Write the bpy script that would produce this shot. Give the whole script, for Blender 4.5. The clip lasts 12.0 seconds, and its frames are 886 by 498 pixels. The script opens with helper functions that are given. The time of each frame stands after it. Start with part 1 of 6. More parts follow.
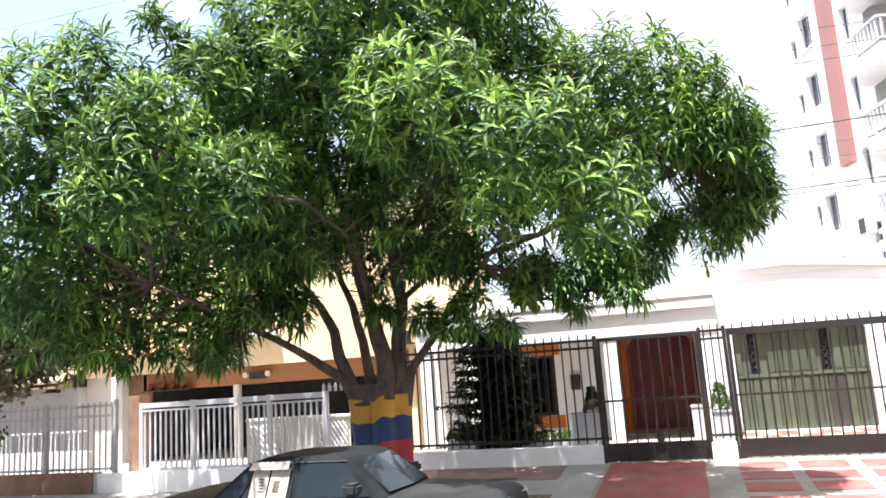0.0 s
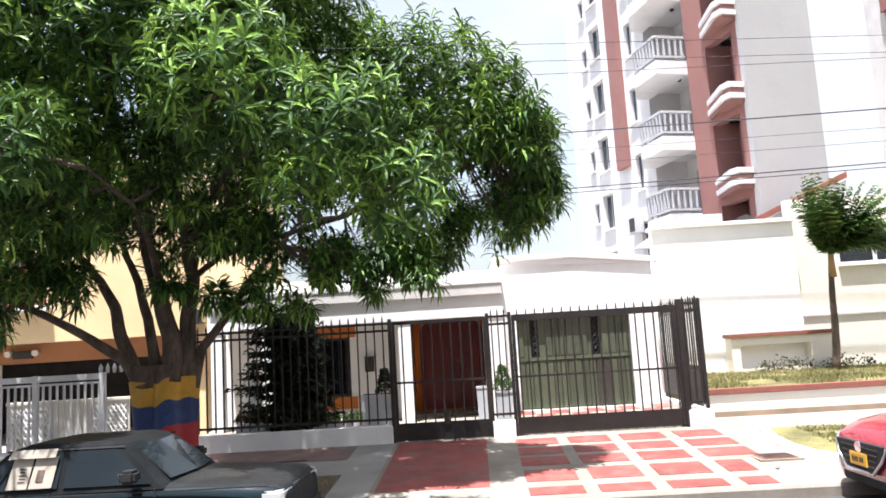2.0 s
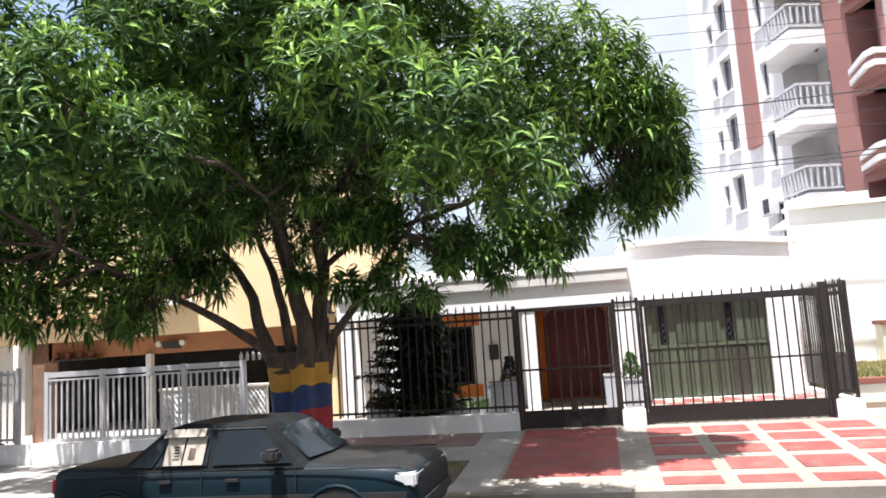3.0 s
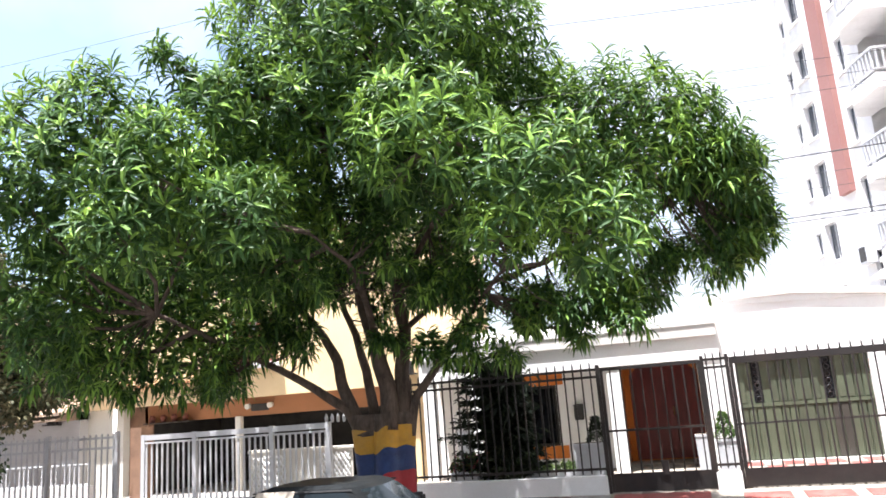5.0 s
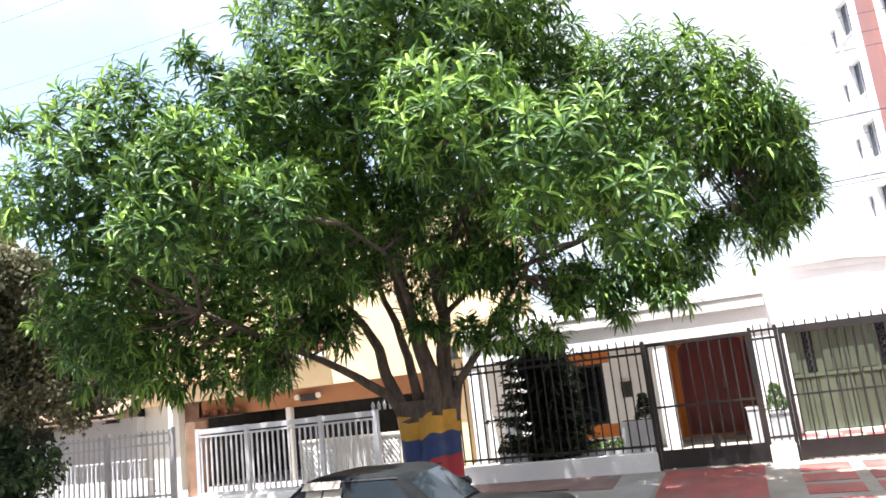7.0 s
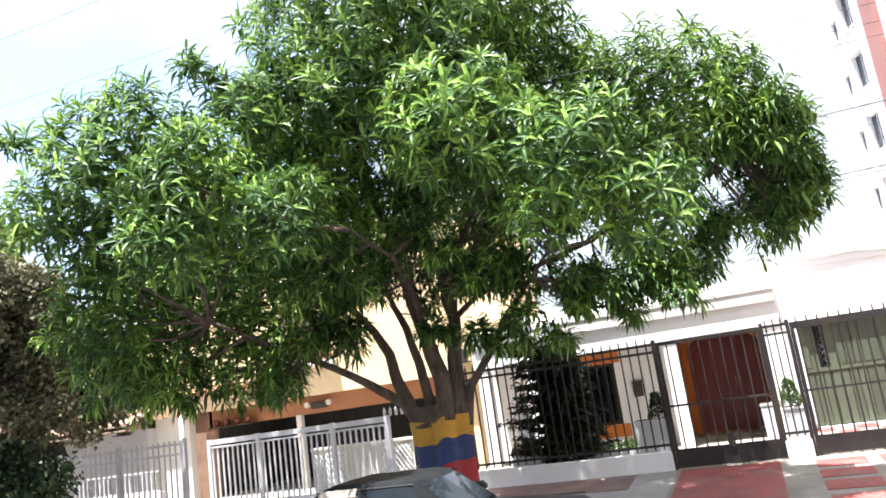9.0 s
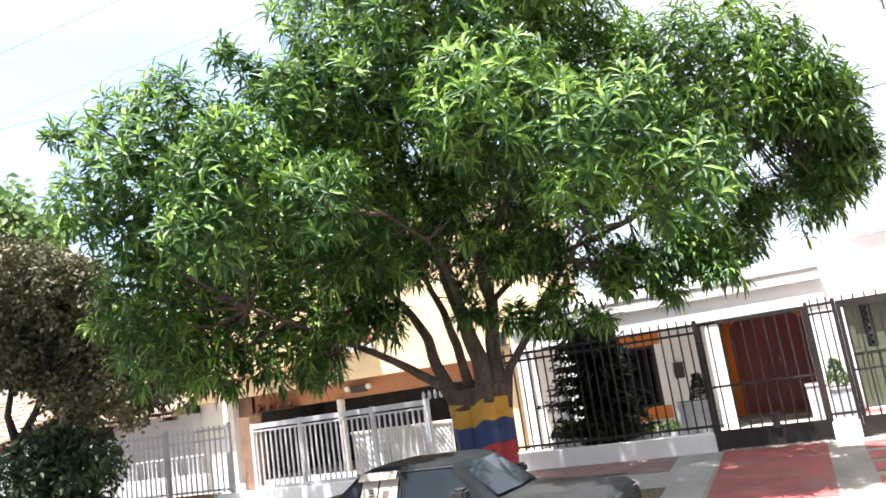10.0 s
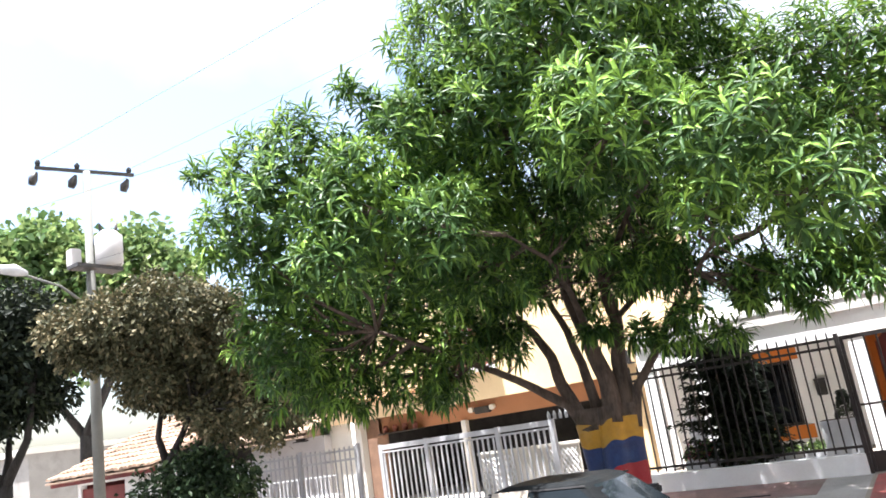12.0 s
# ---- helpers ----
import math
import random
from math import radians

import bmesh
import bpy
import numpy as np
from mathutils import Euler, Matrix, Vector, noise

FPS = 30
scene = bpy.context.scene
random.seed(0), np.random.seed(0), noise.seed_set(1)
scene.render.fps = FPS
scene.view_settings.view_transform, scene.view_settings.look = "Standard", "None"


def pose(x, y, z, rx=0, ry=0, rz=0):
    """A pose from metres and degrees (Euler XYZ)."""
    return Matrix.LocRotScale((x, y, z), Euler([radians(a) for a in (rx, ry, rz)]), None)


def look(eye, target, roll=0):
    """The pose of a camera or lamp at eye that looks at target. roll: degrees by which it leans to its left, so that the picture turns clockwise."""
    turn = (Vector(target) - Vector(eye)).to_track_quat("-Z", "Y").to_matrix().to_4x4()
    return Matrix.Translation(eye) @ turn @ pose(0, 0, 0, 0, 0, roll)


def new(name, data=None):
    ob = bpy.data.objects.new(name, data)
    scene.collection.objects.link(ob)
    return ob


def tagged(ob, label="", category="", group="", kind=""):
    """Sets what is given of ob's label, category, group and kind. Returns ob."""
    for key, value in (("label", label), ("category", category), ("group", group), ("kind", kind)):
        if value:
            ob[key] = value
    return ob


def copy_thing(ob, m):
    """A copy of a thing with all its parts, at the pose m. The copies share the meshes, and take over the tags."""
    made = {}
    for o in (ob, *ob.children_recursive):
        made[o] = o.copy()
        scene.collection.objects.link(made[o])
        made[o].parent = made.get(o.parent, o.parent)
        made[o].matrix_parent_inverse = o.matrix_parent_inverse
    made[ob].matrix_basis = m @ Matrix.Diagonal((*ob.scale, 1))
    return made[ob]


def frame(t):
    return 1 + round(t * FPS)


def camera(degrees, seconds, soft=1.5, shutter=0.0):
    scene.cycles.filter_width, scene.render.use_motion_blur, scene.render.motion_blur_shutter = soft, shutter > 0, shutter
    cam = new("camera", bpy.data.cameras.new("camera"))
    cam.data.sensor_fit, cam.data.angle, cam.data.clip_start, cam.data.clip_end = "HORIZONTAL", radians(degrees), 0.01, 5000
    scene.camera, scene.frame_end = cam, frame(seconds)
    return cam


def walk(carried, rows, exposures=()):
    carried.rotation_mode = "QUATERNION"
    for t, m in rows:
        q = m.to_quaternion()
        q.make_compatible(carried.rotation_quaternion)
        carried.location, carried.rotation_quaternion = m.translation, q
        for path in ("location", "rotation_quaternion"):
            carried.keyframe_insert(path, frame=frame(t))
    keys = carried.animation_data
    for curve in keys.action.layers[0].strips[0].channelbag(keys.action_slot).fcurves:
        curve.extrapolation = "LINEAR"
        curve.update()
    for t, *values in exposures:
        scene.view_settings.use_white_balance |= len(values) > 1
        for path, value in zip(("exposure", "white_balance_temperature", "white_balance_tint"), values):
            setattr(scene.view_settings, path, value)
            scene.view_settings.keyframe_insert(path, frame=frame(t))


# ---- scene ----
cam = camera(60.74, 12.0, soft=1.7)
PATH = [
    (0, pose(-0.015, 0.014, 1.639, 99.81, 3.85, 18.02)),
    (0.5, pose(-0.019, 0.006, 1.648, 99.00, 3.68, 17.42)),
    (1, pose(-0.028, 0.003, 1.662, 99.01, 4.40, 11.23)),
    (1.5, pose(-0.017, -0.013, 1.650, 99.17, 4.61, 4.51)),
    (2, pose(-0.003, -0.015, 1.646, 97.48, 3.39, 2.73)),
    (2.5, pose(-0.045, -0.018, 1.618, 97.48, 3.57, 9.31)),
    (2.7, pose(-0.061, 0.016, 1.577, 97.37, 3.82, 11.39)),
    (4.5, pose(-0.054, -0.079, 1.632, 99.39, 3.05, 12.87)),
    (5, pose(-0.024, -0.067, 1.605, 102.17, 4.08, 18.13)),
    (5.5, pose(0.036, -0.021, 1.634, 101.83, 3.44, 23.03)),
    (6, pose(0.057, -0.029, 1.623, 101.52, 3.59, 23.54)),
    (6.5, pose(0.095, 0.016, 1.616, 101.19, 6.04, 21.75)),
    (7, pose(0.073, 0.014, 1.619, 101.27, 6.38, 21.96)),
    (7.2, pose(0.075, 0.027, 1.630, 101.03, 6.13, 20.85)),
    (8.8, pose(0.017, 0.032, 1.645, 101.81, 7.69, 23.03)),
    (9, pose(0.002, 0.027, 1.645, 101.59, 7.83, 22.57)),
    (9.5, pose(-0.006, 0.040, 1.628, 101.02, 8.22, 24.32)),
    (10, pose(-0.006, 0.051, 1.628, 100.83, 8.25, 25.50)),
    (10.5, pose(-0.020, 0.034, 1.623, 101.13, 7.67, 24.69)),
    (11, pose(-0.011, 0.029, 1.637, 101.66, 8.84, 25.05)),
    (11.5, pose(-0.007, 0.016, 1.640, 104.02, 9.24, 30.77)),
    (12, pose(-0.038, -0.066, 1.616, 103.72, 8.56, 34.53)),
]
EXPOSURE = [(t, stops + 0.02, 6180, 15) for t, stops in ((0.0, 2.1), (0.6, 2.13), (1.4, 1.74), (2.7, 1.42), (4.3, 1.7), (5.2, 2.0), (12.0, 2.21))]
walk(cam, PATH, EXPOSURE)

# ---- world and sun ----
SUN = Vector((-0.08, -0.22, 0.972)).normalized()
world = bpy.data.worlds.new("world")
scene.world = world
world.use_nodes = True
wn = world.node_tree.nodes
wl = world.node_tree.links
sky = wn.new("ShaderNodeTexSky")
sky.sky_type = "NISHITA"
sky.sun_disc = False
sky.sun_elevation = math.asin(SUN.z)
sky.sun_rotation = math.atan2(SUN.x, SUN.y)
sky.air_density, sky.dust_density, sky.ozone_density = 1.3, 4.0, 1.0
wn["Background"].inputs["Strength"].default_value = 0.1
# thin bright haze over the blue
tc = wn.new("ShaderNodeTexCoord")
cloud = wn.new("ShaderNodeTexNoise")
cloud.inputs["Scale"].default_value, cloud.inputs["Detail"].default_value = 2.2, 6.0
wl.new(tc.outputs["Generated"], cloud.inputs["Vector"])
thick = wn.new("ShaderNodeMapRange")
thick.inputs["From Min"].default_value, thick.inputs["From Max"].default_value = 0.38, 0.62
thick.inputs["To Min"].default_value, thick.inputs["To Max"].default_value = 0.42, 1.1
wl.new(cloud.outputs["Fac"], thick.inputs["Value"])
haze = wn.new("ShaderNodeMix")
haze.data_type = "RGBA"
haze.inputs[7].default_value = (3.7, 3.85, 3.9, 1)
axes = wn.new("ShaderNodeSeparateXYZ")
wl.new(tc.outputs["Generated"], axes.inputs[0])
clear = wn.new("ShaderNodeMath")
clear.operation, clear.use_clamp = "MULTIPLY_ADD", True
wl.new(axes.outputs["X"], clear.inputs[0])
clear.inputs[1].default_value = 1.25
wl.new(thick.outputs[0], clear.inputs[2])
wl.new(clear.outputs[0], haze.inputs[0])
wl.new(sky.outputs[0], haze.inputs[6])
wl.new(haze.outputs[2], wn["Background"].inputs["Color"])
sun = new("sun", bpy.data.lights.new("sun", "SUN"))
sun.data.energy, sun.data.angle, sun.data.color = 5.0, radians(0.6), (1.0, 0.975, 0.93)
sun.matrix_world = look(SUN * 60, (0, 0, 0))


# ---- materials ----
def material(name, base, rough=0.7, vary=0.12, scale=3.0, fine=40.0, bump=0.15, metal=0.0, stain=None, stain_amount=0.0, stain_scale=0.7,
             random_per=0.0, spec=0.5, coat=0.0, island=0.0, stretch=(1, 1, 1)):
    m = bpy.data.materials.new(name)
    m.use_nodes = True
    n, l = m.node_tree.nodes, m.node_tree.links
    b = n["Principled BSDF"]
    b.inputs["Metallic"].default_value = metal
    b.inputs["Specular IOR Level"].default_value = spec
    b.inputs["Coat Weight"].default_value = coat
    geo = n.new("ShaderNodeNewGeometry")
    mp = n.new("ShaderNodeMapping")
    mp.inputs["Scale"].default_value = stretch
    l.new(geo.outputs["Position"], mp.inputs["Vector"])

    def noise_at(size, detail=4.0, roughness=0.6):
        t = n.new("ShaderNodeTexNoise")
        t.inputs["Scale"].default_value, t.inputs["Detail"].default_value, t.inputs["Roughness"].default_value = size, detail, roughness
        l.new(mp.outputs["Vector"], t.inputs["Vector"])
        return t.outputs["Fac"]

    def mix(kind, fac, a, c):
        x = n.new("ShaderNodeMix")
        x.data_type, x.blend_type = "RGBA", kind
        for sock, value in ((x.inputs[0], fac), (x.inputs[6], a), (x.inputs[7], c)):
            if hasattr(value, "is_linked"):
                l.new(value, sock)
            else:
                sock.default_value = value
        return x.outputs[2]

    def ramp(src, lo, hi, p0=0.3, p1=0.7):
        r = n.new("ShaderNodeMapRange")
        r.inputs["From Min"].default_value, r.inputs["From Max"].default_value = p0, p1
        r.inputs["To Min"].default_value, r.inputs["To Max"].default_value = lo, hi
        l.new(src, r.inputs["Value"])
        return r.outputs[0]

    big, small = noise_at(scale), noise_at(fine, 3.0)
    dark = tuple(c * (1 - 2 * vary) for c in base) + (1,)
    light = tuple(min(1, c * (1 + vary)) for c in base) + (1,)
    col = mix("MIX", ramp(big, 0, 1), dark, light)
    col = mix("MULTIPLY", ramp(small, 0, 1, 0.35, 0.65), col, (1 - vary, 1 - vary, 1 - vary, 1))
    if stain:
        col = mix("MIX", ramp(noise_at(stain_scale, 8.0, 0.7), 0, stain_amount, 0.5, 0.68), col, stain + (1,))
    if random_per or island:
        hsv = n.new("ShaderNodeHueSaturation")
        if island:
            rnd = geo.outputs["Random Per Island"]
        else:
            rnd = n.new("ShaderNodeObjectInfo").outputs["Random"]
        amount = random_per or island
        l.new(ramp(rnd, 1 - amount, 1 + amount, 0, 1), hsv.inputs["Value"])
        l.new(col, hsv.inputs["Color"])
        col = hsv.outputs["Color"]
    l.new(col, b.inputs["Base Color"])
    l.new(ramp(small, max(0, rough - 0.12), min(1, rough + 0.1)), b.inputs["Roughness"])
    if bump:
        bp = n.new("ShaderNodeBump")
        bp.inputs["Strength"].default_value, bp.inputs["Distance"].default_value = bump, 0.02
        l.new(small, bp.inputs["Height"])
        l.new(bp.outputs[0], b.inputs["Normal"])
    return m


M = {
    "asphalt": material("asphalt", (0.07, 0.07, 0.072), 0.85, 0.2, 0.8, 60, 0.4, stain=(0.14, 0.13, 0.12), stain_amount=0.6),
    "concrete": material("concrete", (0.34, 0.32, 0.295), 0.85, 0.14, 1.4, 50, 0.3, stain=(0.2, 0.19, 0.17), stain_amount=0.6),
    "pale_concrete": material("pale_concrete", (0.27, 0.235, 0.19), 0.85, 0.12, 1.4, 50, 0.3, stain=(0.32, 0.3, 0.27), stain_amount=0.5),
    "red_paint": material("red_paint", (0.32, 0.068, 0.055), 0.7, 0.2, 1.8, 50, 0.3, stain=(0.2, 0.12, 0.1), stain_amount=0.85, stain_scale=1.9, random_per=0.16),
    "white_wall": material("white_wall", (0.86, 0.85, 0.83), 0.85, 0.04, 0.6, 35, 0.15, stain=(0.68, 0.66, 0.62), stain_amount=0.4),
    "cream_wall": material("cream_wall", (0.74, 0.70, 0.62), 0.85, 0.05, 0.7, 35, 0.15, stain=(0.6, 0.55, 0.47), stain_amount=0.5),
    "grey_wall": material("grey_wall", (0.52, 0.50, 0.49), 0.85, 0.06, 0.6, 35, 0.15, stain=(0.42, 0.4, 0.38), stain_amount=0.5),
    "yellow_wall": material("yellow_wall", (0.84, 0.62, 0.35), 0.85, 0.05, 0.6, 35, 0.15, stain=(0.72, 0.5, 0.25), stain_amount=0.4),
    "orange_wall": material("orange_wall", (0.66, 0.20, 0.03), 0.8, 0.07, 0.8, 40, 0.15, stain=(0.5, 0.16, 0.04), stain_amount=0.5),
    "brown_band": material("brown_band", (0.42, 0.19, 0.085), 0.8, 0.08, 0.8, 40, 0.15, stain=(0.36, 0.16, 0.07), stain_amount=0.5),
    # near-black base colour stands for the gloom of unlit rooms
    "shaded_room": material("shaded_room", (0.05, 0.045, 0.04), 0.9, 0.2),
    "black_iron": material("black_iron", (0.016, 0.013, 0.012), 0.5, 0.25, 6, 60, 0.1, stain=(0.05, 0.03, 0.02), stain_amount=0.5),
    "white_iron": material("white_iron", (0.52, 0.52, 0.53), 0.45, 0.05, 4, 60, 0.05, stain=(0.5, 0.48, 0.46), stain_amount=0.5),
    "olive_door": material("olive_door", (0.068, 0.082, 0.048), 0.6, 0.1, 2, 50, 0.1, stain=(0.06, 0.066, 0.042), stain_amount=0.6, random_per=0.25),
    "red_wood": material("red_wood", (0.19, 0.02, 0.018), 0.4, 0.2, 2, 30, 0.1, stretch=(6, 6, 0.6)),
    "glass_dark": material("glass_dark", (0.012, 0.014, 0.018), 0.06, 0.1, 2, 20, 0.0),
    "tower_white": material("tower_white", (0.74, 0.725, 0.715), 0.85, 0.05, 0.3, 20, 0.1, stain=(0.5, 0.475, 0.46), stain_amount=0.55),
    "tower_pink": material("tower_pink", (0.3, 0.145, 0.125), 0.85, 0.05, 0.3, 20, 0.1, stain=(0.28, 0.115, 0.095), stain_amount=0.5),
    "bark": material("bark", (0.115, 0.082, 0.06), 0.9, 0.3, 6, 30, 0.9, stain=(0.12, 0.092, 0.068), stain_amount=0.6, stain_scale=3, stretch=(1, 1, 0.35)),
    "grass": material("grass", (0.21, 0.19, 0.065), 0.9, 0.3, 1.5, 30, 0.4, stain=(0.30, 0.24, 0.11), stain_amount=0.8),
    "grass_blade": material("grass_blade", (0.21, 0.2, 0.07), 0.7, 0.2, 1.2, 30, 0.0, stain=(0.34, 0.28, 0.12), stain_amount=0.8, island=0.25),
    "roof_tile": material("roof_tile", (0.29, 0.19, 0.125), 0.85, 0.2, 1, 30, 0.3, stain=(0.36, 0.28, 0.21), stain_amount=0.7, island=0.35),
    "wire": material("wire", (0.02, 0.02, 0.022), 0.6, 0.1),
    "pole": material("pole", (0.2, 0.2, 0.18), 0.9, 0.1, 2, 40, 0.3),
    "earth": material("earth", (0.12, 0.09, 0.06), 0.95, 0.25, 2, 30, 0.6),
}


def leaf_material(name, base, tip, trans=0.35, rough=0.42, through_base=None, through_tip=None):
    """A leaf that lets some light through, with a tone of its own."""
    m = bpy.data.materials.new(name)
    m.use_nodes = True
    n, l = m.node_tree.nodes, m.node_tree.links
    b = n["Principled BSDF"]
    out = n["Material Output"]
    geo = n.new("ShaderNodeNewGeometry")
    nz = n.new("ShaderNodeTexNoise")
    nz.inputs["Scale"].default_value = 0.9
    l.new(geo.outputs["Position"], nz.inputs["Vector"])
    add = n.new("ShaderNodeMath")
    add.operation = "ADD"
    half = n.new("ShaderNodeMath")
    half.operation = "MULTIPLY_ADD"
    l.new(nz.outputs["Fac"], half.inputs[0])
    half.inputs[1].default_value, half.inputs[2].default_value = 1.6, -0.8
    l.new(geo.outputs["Random Per Island"], add.inputs[0])
    l.new(half.outputs[0], add.inputs[1])
    cr = n.new("ShaderNodeValToRGB")
    e = cr.color_ramp.elements
    e[0].position, e[0].color = 0.1, tuple(c * 0.7 for c in base) + (1,)
    e[1].position, e[1].color = 1.0, tip + (1,)
    mid = e.new(0.55)
    mid.color = base + (1,)
    l.new(add.outputs[0], cr.inputs[0])
    l.new(cr.outputs[0], b.inputs["Base Color"])
    b.inputs["Roughness"].default_value = rough
    b.inputs["Specular IOR Level"].default_value = 0.2
    tr = n.new("ShaderNodeBsdfTranslucent")
    glow = n.new("ShaderNodeValToRGB")
    g = glow.color_ramp.elements
    g[0].position, g[0].color = 0.1, (through_base or base) + (1,)
    g[1].position, g[1].color = 1.0, (through_tip or tip) + (1,)
    l.new(add.outputs[0], glow.inputs[0])
    l.new(glow.outputs[0], tr.inputs["Color"])
    mx = n.new("ShaderNodeMixShader")
    mx.inputs[0].default_value = trans
    l.new(b.outputs[0], mx.inputs[1])
    l.new(tr.outputs[0], mx.inputs[2])
    l.new(mx.outputs[0], out.inputs["Surface"])
    return m


M["mango_leaf"] = leaf_material("mango_leaf", (0.044, 0.1, 0.026), (0.22, 0.37, 0.06), 0.13, 0.5, (0.075, 0.16, 0.03), (0.34, 0.5, 0.08))
# darker copy of white_iron that puts the railing's shade into its paint
M["white_iron_shaded"] = material("white_iron_shaded", (0.4, 0.4, 0.41), 0.5, 0.08, 4, 60, 0.05, stain=(0.33, 0.31, 0.29), stain_amount=0.5)
M["pale_trim"] = material("pale_trim", (0.64, 0.62, 0.58), 0.85, 0.06, 0.8, 35, 0.15, stain=(0.5, 0.48, 0.44), stain_amount=0.4)
M["clay"] = material("clay", (0.31, 0.18, 0.115), 0.85, 0.15, 2, 40, 0.2)
M["dull_roof"] = material("dull_roof", (0.011, 0.013, 0.014), 0.75, 0.3, 2.5, 50, 0.05, stain=(0.03, 0.028, 0.024), stain_amount=0.5, spec=0.12)
M["dark_bark"] = material("dark_bark", (0.032, 0.026, 0.021), 0.9, 0.3, 6, 30, 0.9, stretch=(1, 1, 0.35))
M["olive_worn"] = material("olive_worn", (0.045, 0.04, 0.03), 0.7, 0.2, 2, 50, 0.1)
M["faded_red"] = material("faded_red", (0.23, 0.14, 0.12), 0.8, 0.2, 1.6, 50, 0.3, stain=(0.2, 0.18, 0.16), stain_amount=0.7)
M["shrub_leaf"] = leaf_material("shrub_leaf", (0.022, 0.042, 0.018), (0.06, 0.09, 0.035), 0.15, 0.5)
M["dusty_leaf"] = leaf_material("dusty_leaf", (0.075, 0.078, 0.04), (0.24, 0.2, 0.11), 0.1, 0.6)
M["broad_leaf"] = leaf_material("broad_leaf", (0.085, 0.155, 0.05), (0.26, 0.33, 0.12), 0.4)
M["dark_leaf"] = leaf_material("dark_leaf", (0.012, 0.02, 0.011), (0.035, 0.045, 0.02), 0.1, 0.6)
M["palm_leaf"] = leaf_material("palm_leaf", (0.06, 0.13, 0.03), (0.16, 0.22, 0.06), 0.3)

M["tan"] = material("tan", (0.30, 0.22, 0.15), 0.85, 0.12, 2, 40, 0.2)
# greyer copy of the tower white; carries the shade of the end wall
M["tower_white_shaded"] = material("tower_white_shaded", (0.4, 0.39, 0.385), 0.85, 0.04, 0.3, 20, 0.1, stain=(0.34, 0.33, 0.325), stain_amount=0.5)
M["brass"] = material("brass", (0.5, 0.36, 0.12), 0.35, 0.1, 4, 40, 0.05, metal=1.0)
M["terracotta"] = material("terracotta", (0.25, 0.085, 0.06), 0.8, 0.1, 4, 40, 0.2)
M["white_pot"] = material("white_pot", (0.62, 0.63, 0.65), 0.6, 0.05, 4, 40, 0.1, stain=(0.5, 0.49, 0.47), stain_amount=0.5)
M["dark_metal"] = material("dark_metal", (0.05, 0.045, 0.04), 0.55, 0.15, 4, 40, 0.1)
M["chrome"] = material("chrome", (0.75, 0.75, 0.77), 0.12, 0.02, 4, 40, 0.0, metal=1.0)
M["rubber"] = material("rubber", (0.018, 0.018, 0.018), 0.85, 0.2, 6, 60, 0.2)
M["pink_leaf"] = leaf_material("pink_leaf", (0.35, 0.06, 0.09), (0.5, 0.25, 0.25), 0.3)
M["palm_shaft"] = material("palm_shaft", (0.32, 0.2, 0.07), 0.7, 0.15, 3, 30, 0.1)
M["tower_glass"] = material("tower_glass", (0.05, 0.06, 0.075), 0.08, 0.2, 0.8, 20, 0.0)
M["maroon"] = material("maroon", (0.2, 0.035, 0.03), 0.7, 0.1)
M["paint_yellow"] = material("paint_yellow", (0.52, 0.26, 0.008), 0.55, 0.12, 5, 40, 0.4, stain=(0.35, 0.22, 0.06), stain_amount=0.5, stain_scale=4)
M["paint_blue"] = material("paint_blue", (0.003, 0.024, 0.11), 0.5, 0.15, 5, 40, 0.4, stain=(0.02, 0.06, 0.16), stain_amount=0.5, stain_scale=4)
M["paint_red"] = material("paint_red", (0.38, 0.01, 0.016), 0.5, 0.12, 5, 40, 0.4, stain=(0.3, 0.04, 0.03), stain_amount=0.5, stain_scale=4)
M["teal_paint"] = material("teal_paint", (0.004, 0.014, 0.02), 0.5, 0.12, 1.5, 60, 0.02, stain=(0.014, 0.015, 0.015), stain_amount=0.5, stain_scale=2.0, spec=0.12, coat=0.03)
M["hood_grey"] = material("hood_grey", (0.022, 0.023, 0.023), 0.6, 0.25, 2.5, 50, 0.03, stain=(0.04, 0.038, 0.034), stain_amount=0.6, stain_scale=1.5, spec=0.15)
M["car_glass"] = material("car_glass", (0.014, 0.019, 0.022), 0.06, 0.1, 1.5, 30, 0.0, spec=0.13)
M["lamp_glass"] = material("lamp_glass", (0.6, 0.6, 0.58), 0.12, 0.05, 8, 60, 0.05)
M["lamp_amber"] = material("lamp_amber", (0.6, 0.22, 0.02), 0.2, 0.05)
M["lamp_red"] = material("lamp_red", (0.4, 0.01, 0.01), 0.2, 0.05)
M["card"] = material("card", (0.34, 0.3, 0.24), 0.8, 0.06, 6, 40, 0.05)
M["red_car"] = material("red_car", (0.27, 0.008, 0.018), 0.25, 0.05, 1.5, 60, 0.0, coat=0.8)
M["plate"] = material("plate", (0.75, 0.42, 0.04), 0.5, 0.05)

# ---- builders ----
def link(name, bm, mat, parent=None, label="", smooth=False):
    me = bpy.data.meshes.new(name)
    bm.normal_update()
    bm.to_mesh(me)
    bm.free()
    for mm in (mat if isinstance(mat, (list, tuple)) else [mat]):
        me.materials.append(mm)
    if smooth:
        me.shade_smooth()
    ob = new(name, me)
    if parent is not None:
        ob.parent = parent
    if label:
        tagged(ob, label)
    return ob


def part(name, bm, mat, parent, label="", smooth=False):
    return link(name, bm, mat, parent, label, smooth)


